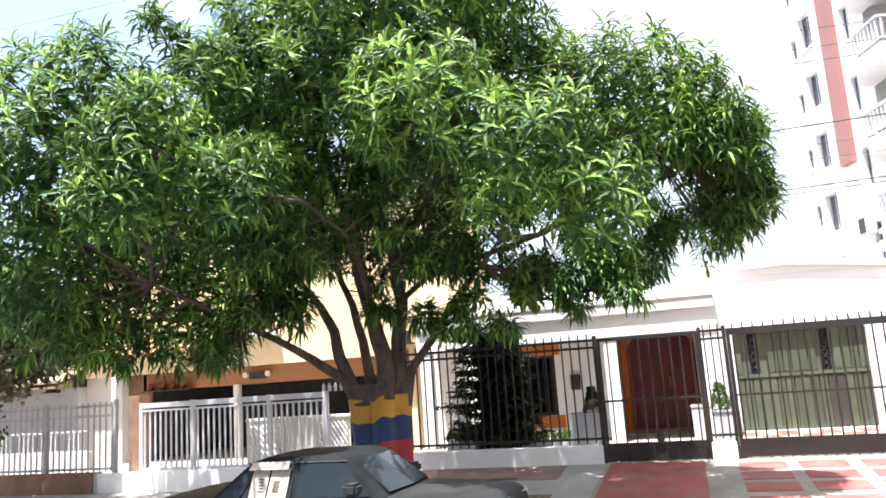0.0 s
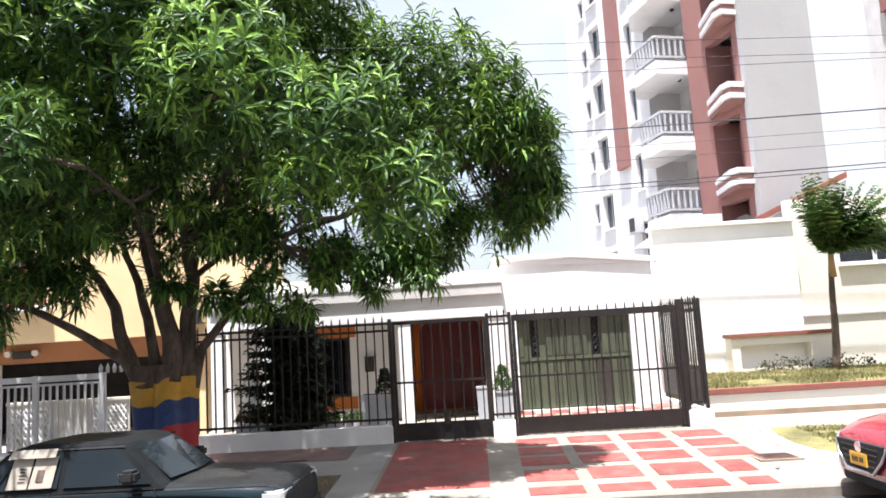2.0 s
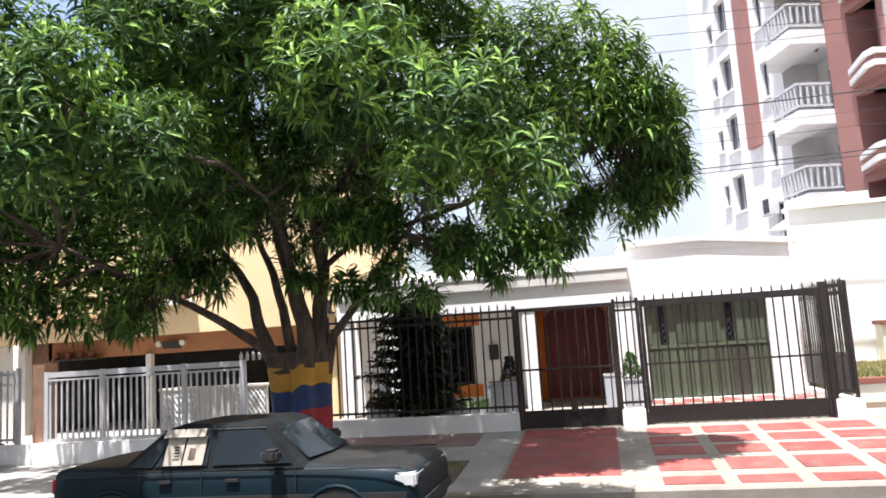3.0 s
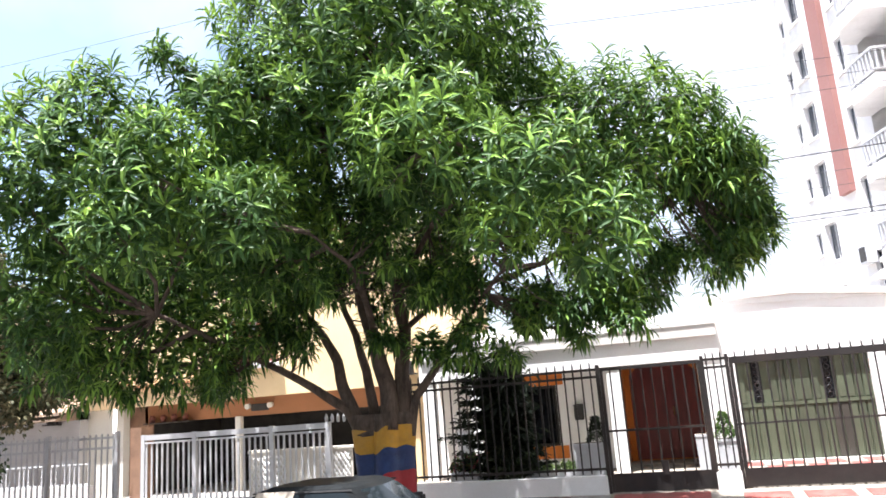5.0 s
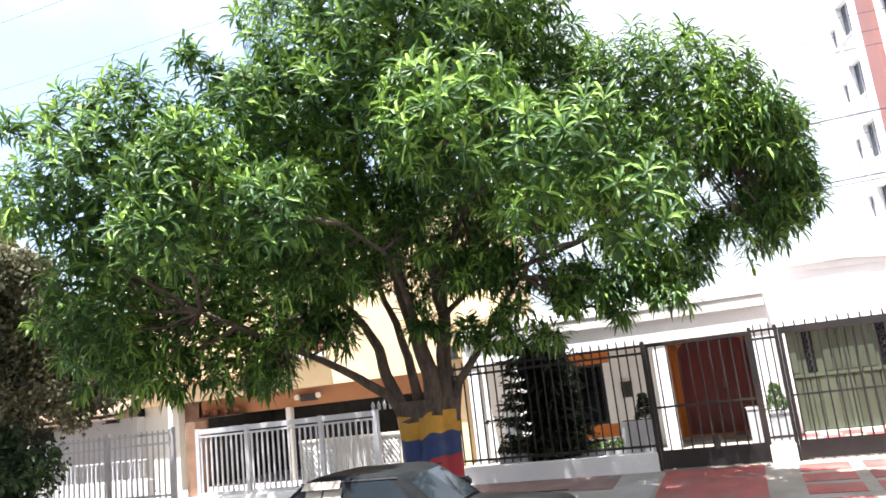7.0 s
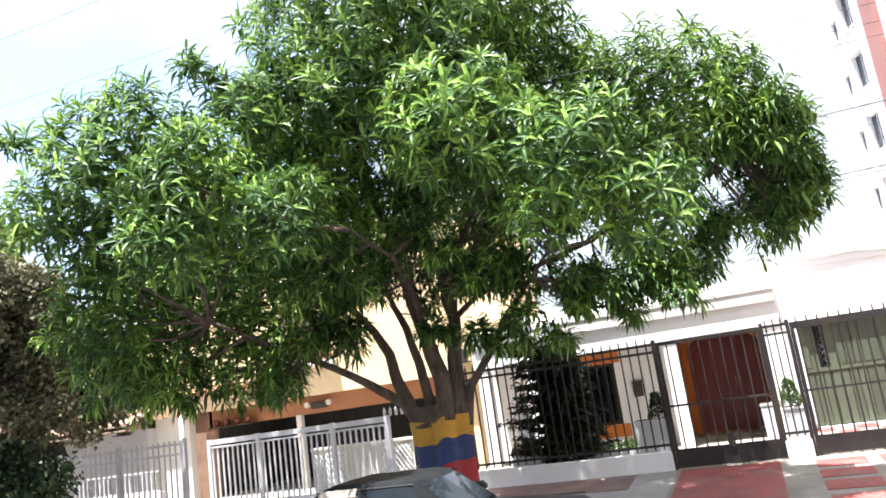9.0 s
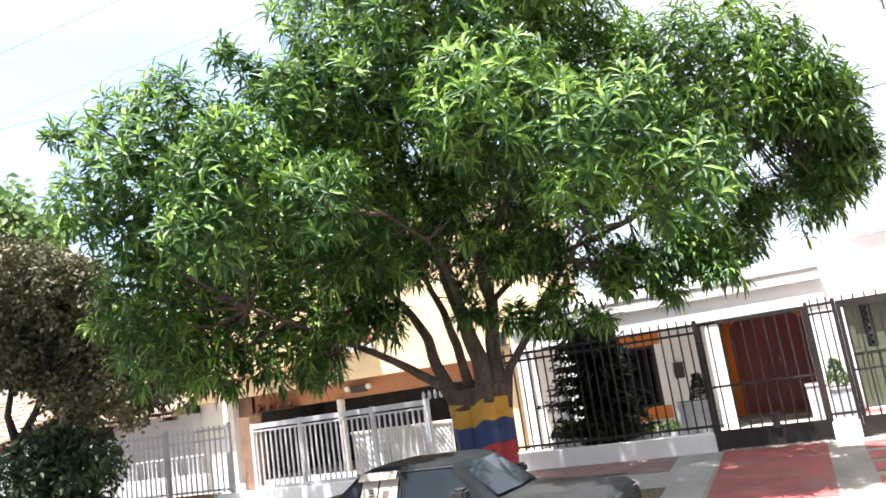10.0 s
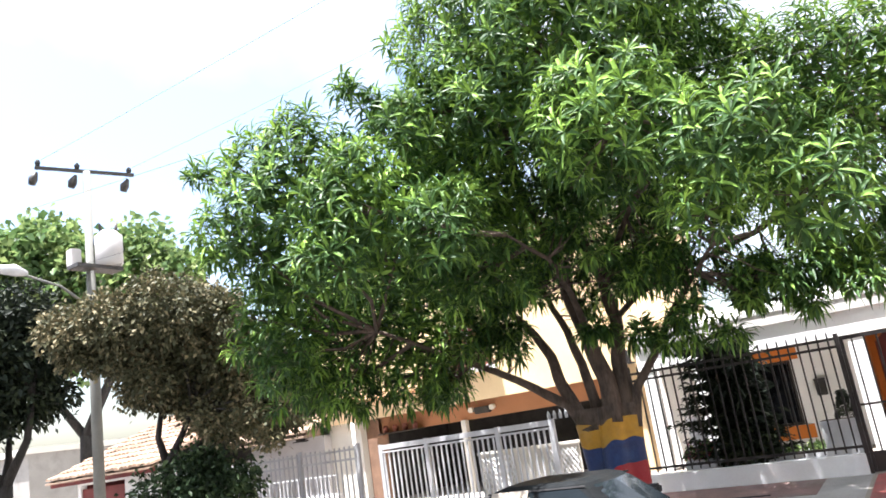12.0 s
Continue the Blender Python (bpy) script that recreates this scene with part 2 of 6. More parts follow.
def thing(name, label, category, at=(0, 0, 0), turn=0.0, group="", kind=""):
    ob = new(name)
    ob.empty_display_size = 0.1
    ob.matrix_basis = pose(*at, 0, 0, turn)
    return tagged(ob, label, category, group, kind)


def setting(name, bm, mat, label="", category="", smooth=False):
    return tagged(link(name, bm, mat, None, "", smooth), label, category, "", "structure")


def box(bm, x0, x1, y0, y1, z0, z1, mi=0):
    v = [bm.verts.new(p) for p in ((x0, y0, z0), (x1, y0, z0), (x1, y1, z0), (x0, y1, z0), (x0, y0, z1), (x1, y0, z1), (x1, y1, z1), (x0, y1, z1))]
    for f in ((3, 2, 1, 0), (4, 5, 6, 7), (0, 1, 5, 4), (1, 2, 6, 5), (2, 3, 7, 6), (3, 0, 4, 7)):
        bm.faces.new([v[i] for i in f]).material_index = mi
    return v


def bbox(x0, x1, y0, y1, z0, z1, bevel=0.0):
    bm = bmesh.new()
    box(bm, x0, x1, y0, y1, z0, z1)
    if bevel:
        bmesh.ops.bevel(bm, geom=bm.edges[:], offset=bevel, segments=2, affect="EDGES")
    return bm


def tube(bm, pts, radii, sides=8, cap=True, mi=0):
    """A tapered tube along points."""
    pts = [Vector(p) for p in pts]
    if not hasattr(radii, "__len__"):
        radii = [radii] * len(pts)
    rings = []
    side = None
    for i, p in enumerate(pts):
        d = (pts[min(i + 1, len(pts) - 1)] - pts[max(i - 1, 0)]).normalized()
        if side is None:
            side = d.orthogonal().normalized()
        side = (side - d * side.dot(d)).normalized()
        up = d.cross(side)
        rings.append([bm.verts.new(p + radii[i] * (math.cos(a) * side + math.sin(a) * up)) for a in (2 * math.pi * k / sides for k in range(sides))])
    for r, s in zip(rings, rings[1:]):
        for k in range(sides):
            f = bm.faces.new((r[k], r[(k + 1) % sides], s[(k + 1) % sides], s[k]))
            f.smooth, f.material_index = sides > 4, mi
    if cap:
        bm.faces.new(rings[0][::-1]).material_index = mi
        bm.faces.new(rings[-1]).material_index = mi


def prism(bm, outline, lo, hi, axis="y", mi=0):
    """Extrudes an outline of (a, b) points along an axis, from lo to hi."""
    def at(a, b, c):
        return {"y": (a, c, b), "x": (c, a, b), "z": (a, b, c)}[axis]
    f0 = [bm.verts.new(at(a, b, lo)) for a, b in outline]
    f1 = [bm.verts.new(at(a, b, hi)) for a, b in outline]
    k = len(outline)
    for i in range(k):
        bm.faces.new((f0[i], f0[(i + 1) % k], f1[(i + 1) % k], f1[i])).material_index = mi
    bm.faces.new(f0).material_index = mi
    bm.faces.new(f1).material_index = mi
    bmesh.ops.recalc_face_normals(bm, faces=bm.faces)


def wall(x0, x1, y0, y1, z0, z1, holes=()):
    """A wall along x with holes (a0, a1, b0, b1) right through it."""
    bm = bmesh.new()
    xs = sorted({x0, x1, *(h[0] for h in holes), *(h[1] for h in holes)})
    zs = sorted({z0, z1, *(h[2] for h in holes), *(h[3] for h in holes)})
    nx, nz = len(xs) - 1, len(zs) - 1

    def solid(i, k):
        if not (0 <= i < nx and 0 <= k < nz):
            return False
        a, b = (xs[i] + xs[i + 1]) / 2, (zs[k] + zs[k + 1]) / 2
        return not any(h[0] < a < h[1] and h[2] < b < h[3] for h in holes)
    cache = {}

    def v(x, y, z):
        key = (round(x, 5), round(y, 5), round(z, 5))
        if key not in cache:
            cache[key] = bm.verts.new(key)
        return cache[key]
    for i in range(nx):
        for k in range(nz):
            if not solid(i, k):
                continue
            a0, a1, b0, b1 = xs[i], xs[i + 1], zs[k], zs[k + 1]
            bm.faces.new((v(a0, y0, b0), v(a1, y0, b0), v(a1, y0, b1), v(a0, y0, b1)))
            bm.faces.new((v(a1, y1, b0), v(a0, y1, b0), v(a0, y1, b1), v(a1, y1, b1)))
            if not solid(i - 1, k):
                bm.faces.new((v(a0, y1, b0), v(a0, y0, b0), v(a0, y0, b1), v(a0, y1, b1)))
            if not solid(i + 1, k):
                bm.faces.new((v(a1, y0, b0), v(a1, y1, b0), v(a1, y1, b1), v(a1, y0, b1)))
            if not solid(i, k - 1):
                bm.faces.new((v(a0, y1, b0), v(a1, y1, b0), v(a1, y0, b0), v(a0, y0, b0)))
            if not solid(i, k + 1):
                bm.faces.new((v(a0, y0, b1), v(a1, y0, b1), v(a1, y1, b1), v(a0, y1, b1)))
    return bm


def share(name, mesh, parent, at, label=""):
    """One more object on a mesh that alike pieces share."""
    ob = new(name, mesh)
    ob.parent = parent
    ob.location = at
    if label:
        tagged(ob, label)
    return ob


def mesh_of(name, bm, mat):
    me = bpy.data.meshes.new(name)
    bm.normal_update()
    bm.to_mesh(me)
    bm.free()
    me.materials.append(mat)
    return me


# ---- ground ----
STREET, KERB_Y, KERB_TOP, FENCE_Y = -0.42, 9.7, -0.28, 14.0
bm = bmesh.new()
bmesh.ops.create_grid(bm, x_segments=1, y_segments=1, size=900)
bmesh.ops.translate(bm, verts=bm.verts, vec=(0, 0, STREET))
setting("ground", bm, M["asphalt"], "worn grey asphalt street and ground", "ground")


def slope(y):
    """The height of the pavement, which falls from the fences to the kerb."""
    return KERB_TOP + (0 - KERB_TOP) * (y - KERB_Y) / (FENCE_Y - KERB_Y)


def pavement(name, x0, x1, mat, label):
    bm = bmesh.new()
    prism(bm, [(KERB_Y + 0.16, STREET - 0.1), (FENCE_Y, STREET - 0.1), (FENCE_Y, 0.0), (KERB_Y + 0.16, slope(KERB_Y + 0.16))], x0, x1, "x")
    return setting(name, bm, mat, label, "pavement")


def slab_on_slope(name, parent, x0, x1, y0, y1, mat, proud=0.008, label=""):
    bm = bmesh.new()
    prism(bm, [(y0, slope(y0) - 0.02), (y1, slope(y1) - 0.02), (y1, slope(y1) + proud), (y0, slope(y0) + proud)], x0, x1, "x")
    return part(name, bm, mat, parent, label)


pavement("pavement_1", -6.3, -1.62, M["concrete"], "stained grey concrete pavement under the tree")
setting("pavement_4", bbox(-60, -6.3, KERB_Y + 0.16, FENCE_Y, STREET - 0.1, KERB_TOP - 0.015), M["concrete"], "level grey concrete pavement before the white gate", "pavement")
drive = pavement("pavement_2", -1.62, 4.3, M["pale_concrete"], "pale concrete drive with painted red squares")
bm = bmesh.new()
prism(bm, [(KERB_Y, STREET - 0.1), (KERB_Y + 0.16, STREET - 0.1), (KERB_Y + 0.16, KERB_TOP + 0.012), (KERB_Y + 0.03, KERB_TOP + 0.012), (KERB_Y, KERB_TOP - 0.02)], -60, 60, "x")
setting("kerb", bm, M["pale_concrete"], "worn pale concrete kerb along the street", "kerb")
bm = bbox(-60, 60, FENCE_Y, 60, STREET - 0.1, -0.004)
setting("plot_ground", bm, M["concrete"], "grey concrete front yards", "ground")
terrace = setting("terrace", bbox(-5.9, 4.05, 14.12, 17.2, -0.02, 0.16), M["pale_concrete"], "pale terrace with red tiles behind the black fence", "floor")
pavement("pavement_3", 4.3, 60, M["pale_concrete"], "sunlit pale concrete pavement beside the drive")
setting("path_step", bbox(4.3, 40, 15.2, 15.3, -0.02, 0.1), M["tan"], "thin brown strip along the foot of the lawn wall", "trim")
setting("lawn_bed", bbox(4.35, 40, 15.4, 22.0, STREET, 0.5), M["grass"], "dry patchy lawn in a raised bed", "lawn")
setting("bed_wall", bbox(4.32, 40, 15.3, 15.4, STREET, 0.42), M["cream_wall"], "cream plastered wall of the raised lawn", "wall")
setting("bed_coping", bbox(4.3, 40, 15.26, 15.48, 0.42, 0.53, 0.01), M["terracotta"], "red brick coping on the lawn wall", "trim")
setting("pavement_near", bbox(-60, 60, -7, 0.9, STREET - 0.1, 0.0), M["concrete"], "raised concrete pavement on the near side", "pavement")
# added wall behind the camera, never in view; dims what the car glass reflects
setting("wall_near", bbox(-60, 60, -7.4, -7.0, STREET, 5.5), M["tan"], "plain tan wall added out of view to dim reflections", "wall")
# the low strip of lawn beside the red car, with its curved kerb
outline = [(4.75, 13.3), (4.62, 12.6), (4.6, 11.9), (4.7, 11.4), (4.95, 11.0), (5.35, 10.7), (5.9, 10.5), (6.8, 10.4), (40, 10.4), (40, 13.3)]
bm = bmesh.new()
prism(bm, outline, -0.02, 0.03, "z")
for v in bm.verts:
    v.co.z += slope(v.co.y)
setting("lawn_strip", bm, M["grass"], "strip of dry lawn between pavement and street", "lawn")
bm = bmesh.new()
tube(bm, [(x - 0.05, y - 0.03, slope(y) + 0.0) for x, y in outline[:8]] + [(40, 10.36, slope(10.36))], 0.085, 6)
setting("kerb_lawn", bm, M["white_wall"], "white painted curved kerb round the lawn strip", "kerb")

# ---- the white house ----
setting("wall_house_right", wall(0.62, 4.06, 17.2, 17.45, 0.0, 3.42, [(0.86, 3.4, 0.16, 2.2)]), M["white_wall"], "bright white plastered house wall", "wall")
bm = bmesh.new()
prism(bm, [(0.4, 3.42), (4.12, 3.3), (4.12, 3.43), (2.2, 3.65), (0.4, 3.63)], 17.17, 22.0, "y")
setting("roof_house_right", bm, M["white_wall"], "low white roof slab with a shallow ridge", "roof")
bm = bmesh.new()
prism(bm, [(0.38, 3.5), (2.2, 3.52), (4.14, 3.3), (4.14, 3.38), (2.2, 3.6), (0.38, 3.58)], 17.13, 17.168, "y")
setting("trim_roof_right", bm, M["pale_trim"], "grey moulding under the roof edge", "trim")
setting("wall_house_side", bbox(4.06 - 0.25, 4.06, 17.45, 22.0, 0, 3.46), M["white_wall"], "white side wall of the house", "wall")
setting("wall_house_left", wall(-6.0, 0.62, 17.2, 17.45, 0.0, 2.4, [(-4.7, -2.97, 0.69, 2.02), (-1.55, 0.1, 0.16, 2.3)]), M["white_wall"], "white plastered house wall with a window and a porch", "wall")
setting("fascia_house_left", bbox(-5.75, 0.54, 15.9, 16.1, 2.27, 2.94), M["white_wall"], "deep white fascia over the porch", "wall")
setting("coping_house_left", bbox(-5.8, 0.56, 15.82, 16.2, 2.94, 3.02, 0.01), M["white_wall"], "white coping on the low parapet", "trim")
setting("trim_house_left", bbox(-5.7, 0.53, 15.84, 15.9, 2.72, 2.94), M["pale_trim"], "grey moulding under the parapet", "trim")
setting("porch_ceiling", bbox(-5.75, 0.6, 16.1, 17.2, 2.3, 2.36), M["white_wall"], "white porch ceiling", "ceiling")
setting("porch_roof", bbox(-5.75, 0.6, 16.1, 17.45, 2.7, 2.8), M["white_wall"], "flat white porch roof", "roof")
setting("column_1", bbox(-1.69, -1.42, 15.93, 16.2, 0.14, 2.28, 0.01), M["white_wall"], "white porch column beside the door", "column")
setting("column_2", bbox(0.14, 0.58, 15.93, 16.2, 0.14, 2.28, 0.01), M["white_wall"], "broad white porch column", "column")
setting("column_3", bbox(-5.7, -5.45, 15.93, 16.2, 0.14, 2.28, 0.01), M["white_wall"], "white porch column at the corner", "column")
setting("column_4", bbox(-4.62, -4.42, 15.93, 16.2, 0.14, 2.28, 0.01), M["white_wall"], "slim white porch column", "column")
setting("wall_pier", bbox(0.544, 0.64, 16.0, 17.198, 0.14, 2.94), M["white_wall"], "white side of the porch", "wall")
setting("wall_house_back", bbox(-6.0, 0.6, 19.9, 20.1, 2.9, 3.62), M["white_wall"], "white wall set back over the roof", "wall")
setting("roof_house_left", bbox(-6.0, 0.62, 17.45, 20.1, 2.62, 2.8), M["white_wall"], "flat white roof of the house", "roof")
setting("ceiling", bbox(-6.0, 4.0, 17.45, 20.0, 2.4, 2.46), M["white_wall"], "white ceiling inside the house", "ceiling")
setting("wall_inside", bbox(-6.0, 4.0, 19.9, 20.0, 0, 2.4), M["shaded_room"], "inside wall of the house, coloured dark for shade", "wall")
# painted surround of the window, and the porch
setting("wall_orange", wall(-4.95, -2.97, 17.16, 17.197, 0.69, 2.02, [(-4.7, -2.97, 0.69, 2.02)]), M["orange_wall"], "orange painted wall beside the window", "wall")
setting("wall_orange_top", bbox(-4.95, -2.8, 17.16, 17.197, 2.02, 2.295), M["orange_wall"], "orange painted band over the window", "wall")
setting("wall_orange_foot", bbox(-4.95, -2.8, 17.16, 17.197, 0.42, 0.69), M["orange_wall"], "orange painted band under the window", "wall")
setting("wall_porch", wall(-1.55, 0.1, 18.3, 18.45, 0.16, 2.4, [(-1.43, 0.09, 0.22, 2.36)]), M["orange_wall"], "orange painted wall at the back of the porch", "wall")
setting("wall_porch_left", bbox(-1.62, -1.55, 17.45, 18.45, 0.16, 2.4), M["orange_wall"], "orange side wall of the porch", "wall")
setting("wall_porch_right", bbox(0.1, 0.17, 17.45, 18.45, 0.16, 2.4), M["white_wall"], "white side wall of the porch", "wall")
setting("porch_floor", bbox(-1.55, 0.1, 17.2, 18.45, 0.0, 0.2), M["pale_concrete"], "pale porch step", "floor")


def front_door():
    d = thing("front_door", "dark red carved double wooden front door, closed", "door", (-0.67, 18.34, 0.22))
    for s, nm in ((-1, "door_leaf"), (1, "door_leaf")):
        x0, x1 = (-0.755, 0.2) if s < 0 else (0.21, 0.755)
        leaf = part(nm, bbox(x0, x1, -0.04, 0.03, 0, 2.13, 0.008), M["red_wood"], d, "dark red wooden leaf")
        for z0, z1 in ((0.15, 0.85), (1.0, 1.95)):
            part("panel", bbox(x0 + 0.1, x1 - 0.1, -0.055, -0.036, z0, z1, 0.008), M["red_wood"], leaf)
    bm = bmesh.new()
    tube(bm, [(0.16, -0.09, 0.95), (0.16, -0.09, 1.15)], 0.012, 8)
    tube(bm, [(0.16, -0.05, 1.0), (0.16, -0.09, 1.0)], 0.01, 6)
    tube(bm, [(0.16, -0.05, 1.1), (0.16, -0.09, 1.1)], 0.01, 6)
    part("handle", bm, M["brass"], d, "brass pull handle")
    bm = bmesh.new()
    prism(bm, [(-0.755, 1.9), (-0.755, 2.13), (-0.5, 2.13)], -0.16, -0.058, "y")
    part("corner_trim", bm, M["orange_wall"], d, "orange corner of the arch")
    bm = bmesh.new()
    prism(bm, [(0.755, 1.9), (0.755, 2.13), (0.5, 2.13)], -0.16, -0.058, "y")
    part("corner_trim", bm, M["orange_wall"], d, "orange corner of the arch")


front_door()

win = thing("window_1", "large dark window with black bars in an orange wall", "window", kind="structure")
part("pane", bbox(-4.7, -2.97, 17.3, 17.32, 0.69, 2.02), M["glass_dark"], win)
bm = wall(-4.7, -2.97, 17.26, 17.34, 0.69, 2.02, [(-4.64, -3.86, 0.75, 1.96), (-3.81, -3.03, 0.75, 1.96)])
part("window_frame", bm, M["dark_metal"], win)
bar = mesh_of("window_bar", bbox(-0.008, 0.008, -0.008, 0.008, 0, 1.33), M["black_iron"])
for i in range(11):
    share("window_bar", bar, win, (-4.6 + i * 0.155, 17.22, 0.69))

# the olive garage door: boards, lock rail, two grilled slits
garage = thing("door_garage", "olive green boarded garage door with two grilled slits", "door", kind="structure")
part("backing", bbox(0.86, 3.4, 17.34, 17.38, 0.16, 2.2), M["olive_door"], garage)
SLITS = ((1.16, 1.34), (2.52, 2.7))
for i in range(16):
    x0 = 0.865 + i * 0.1585
    z1, z0 = 2.19, 1.33
    if not any(a - 0.1 < x0 + 0.08 < b + 0.1 for a, b in SLITS):
        part("board", bbox(x0, x0 + 0.136, 17.3, 17.338, z0, z1, 0.006), M["olive_door"], garage)
    part("board", bbox(x0, x0 + 0.136, 17.3, 17.338, 0.18, 1.22, 0.006), M["olive_worn" if 2.55 < x0 < 2.85 else "olive_door"], garage)
part("lock_rail", bbox(0.865, 2.12, 17.285, 17.337, 1.235, 1.315, 0.006), M["olive_door"], garage)
part("lock_rail", bbox(2.15, 3.395, 17.285, 17.337, 1.235, 1.315, 0.006), M["olive_door"], garage)
for a, b in SLITS:
    part("slit_pane", bbox(a, b, 17.31, 17.33, 1.33, 2.16), M["glass_dark"], garage, "dark glass slit")
    bm = bmesh.new()
    for k in range(6):
        z = 1.4 + k * 0.14
        tube(bm, [((a + b) / 2 + 0.05 * math.cos(t), 17.295, z + 0.055 * math.sin(t)) for t in (j * math.pi / 4 for j in range(9))], 0.008, 5, False)
    part("grille", bm, M["black_iron"], garage, "black scrolled grille")


def intercom():
    d = thing("mailbox", "black metal letter box on the white wall", "mailbox", (-2.5, 17.2, 1.22))
    part("body", bbox(-0.1, 0.1, -0.09, 0, 0, 0.3, 0.01), M["dark_metal"], d)
    part("lid", bbox(-0.11, 0.11, -0.11, 0, 0.3, 0.34, 0.008), M["dark_metal"], d)


intercom()
bm = bmesh.new()
tube(bm, [(-2.5, 17.6, 2.78), (-2.5, 17.6, 3.35)], 0.05, 10)
setting("vent_pipe", bm, M["grey_wall"], "grey vent pipe on the roof", "pipe", True)
bm = bmesh.new()
tube(bm, [(4.0, 17.13, 0.2), (4.0, 17.13, 3.3)], 0.035, 8)
setting("rain_pipe", bm, M["white_wall"], "white rain pipe on the house wall", "pipe", True)


def white_planter(x, y, w, h, z=0.14):
    p = thing("planter", "tall square white planter behind the fence", "planter", (x, y, z), group="planters by the gate")
    bm = bmesh.new()
    prism(bm, [(-w * 0.42, -w * 0.42), (w * 0.42, -w * 0.42), (w * 0.42, w * 0.42), (-w * 0.42, w * 0.42)], 0, h, "z")
    for v in bm.verts:
        if v.co.z > h / 2:
            v.co.x, v.co.y = v.co.x * 1.15, v.co.y * 1.15
    part("pot", bm, M["white_pot"], p)
    part("rim", bbox(-w * 0.52, w * 0.52, -w * 0.52, w * 0.52, h, h + 0.05, 0.008), M["white_pot"], p)
    part("soil", bbox(-w * 0.45, w * 0.45, -w * 0.45, w * 0.45, h + 0.05, h + 0.056), M["earth"], p)
    return p


def foliage(rnd, spots, mat, name, parent, size=0.05, per=8, spread=0.06, slim=0.5, flat=1.0):
    """Small leaves scattered round spots, in one mesh."""
    vs, fs = [], []
    for p, out in spots:
        for k in range(per):
            c = Vector(p) + Vector((rnd.gauss(0, spread), rnd.gauss(0, spread), rnd.gauss(0, spread) * flat))
            d = (Vector(out) * 0.6 + Vector((rnd.gauss(0, 1), rnd.gauss(0, 1), rnd.gauss(0, flat))) * 0.6).normalized()
            s = d.orthogonal().normalized()
            s = (Matrix.Rotation(rnd.uniform(0, 6.28), 3, d) @ s) * size * slim * rnd.uniform(0.7, 1.2) / 2
            ln = size * rnd.uniform(0.7, 1.3)
            b = len(vs)
            dip = Vector((0, 0, -0.25 * ln))
            vs += [c, c + d * ln * 0.5 - s, c + d * ln * 0.5 + s, c + d * ln + dip]
            fs += [(b, b + 1, b + 3), (b, b + 3, b + 2)]
    me = bpy.data.meshes.new(name)
    me.from_pydata([tuple(v) for v in vs], [], fs)
    me.materials.append(mat)
    ob = new(name, me)
    ob.parent = parent
    return tagged(ob, kind="stuff")


rnd = random.Random(11)
for x, w, h, plant in ((-2.13, 0.34, 0.66, 0), (-1.86, 0.3, 0.66, 1), (0.0, 0.22, 0.7, 0), (0.4, 0.34, 0.6, 1)):
    white_planter(x, 14.65, w, h)
    if plant:
        t = thing("topiary", "small clipped conical shrub in a planter", "shrub", (x, 14.65, 0.14 + h + 0.05), group="shrubs by the gate")
        bm = bmesh.new()
        tube(bm, [(0, 0, -0.01), (0, 0, 0.3)], 0.015, 6)
        part("stem", bm, M["bark"], t)
        spots = []
        for k in range(220):
            z = rnd.uniform(0.02, 0.45)
            r = 0.16 * (1 - z / 0.52) + 0.01
            a = rnd.uniform(0, 6.28)
            spots.append(((r * math.cos(a), r * math.sin(a), z), (math.cos(a), math.sin(a), 0.6)))
        foliage(rnd, spots, M["palm_leaf"] if x > 0 else M["dark_leaf"], "leaves", t, 0.05, 6, 0.015)

# the planting bed in front of the window, and the dark conifer
bed = thing("planting_bed", "low white planting bed with small plants", "planter", (0, 0, 0.14))
bm = wall(-4.3, -1.95, 15.0, 15.6, 0.0, 0.2)
part("edge", bm, M["white_pot"], bed)
spots = [((rnd.uniform(-4.2, -2.0), rnd.uniform(15.05, 15.5), rnd.uniform(0.19, 0.27)), (0, 0, 1)) for k in range(170)]
foliage(rnd, spots, M["broad_leaf"], "plants", bed, 0.09, 7, 0.04)


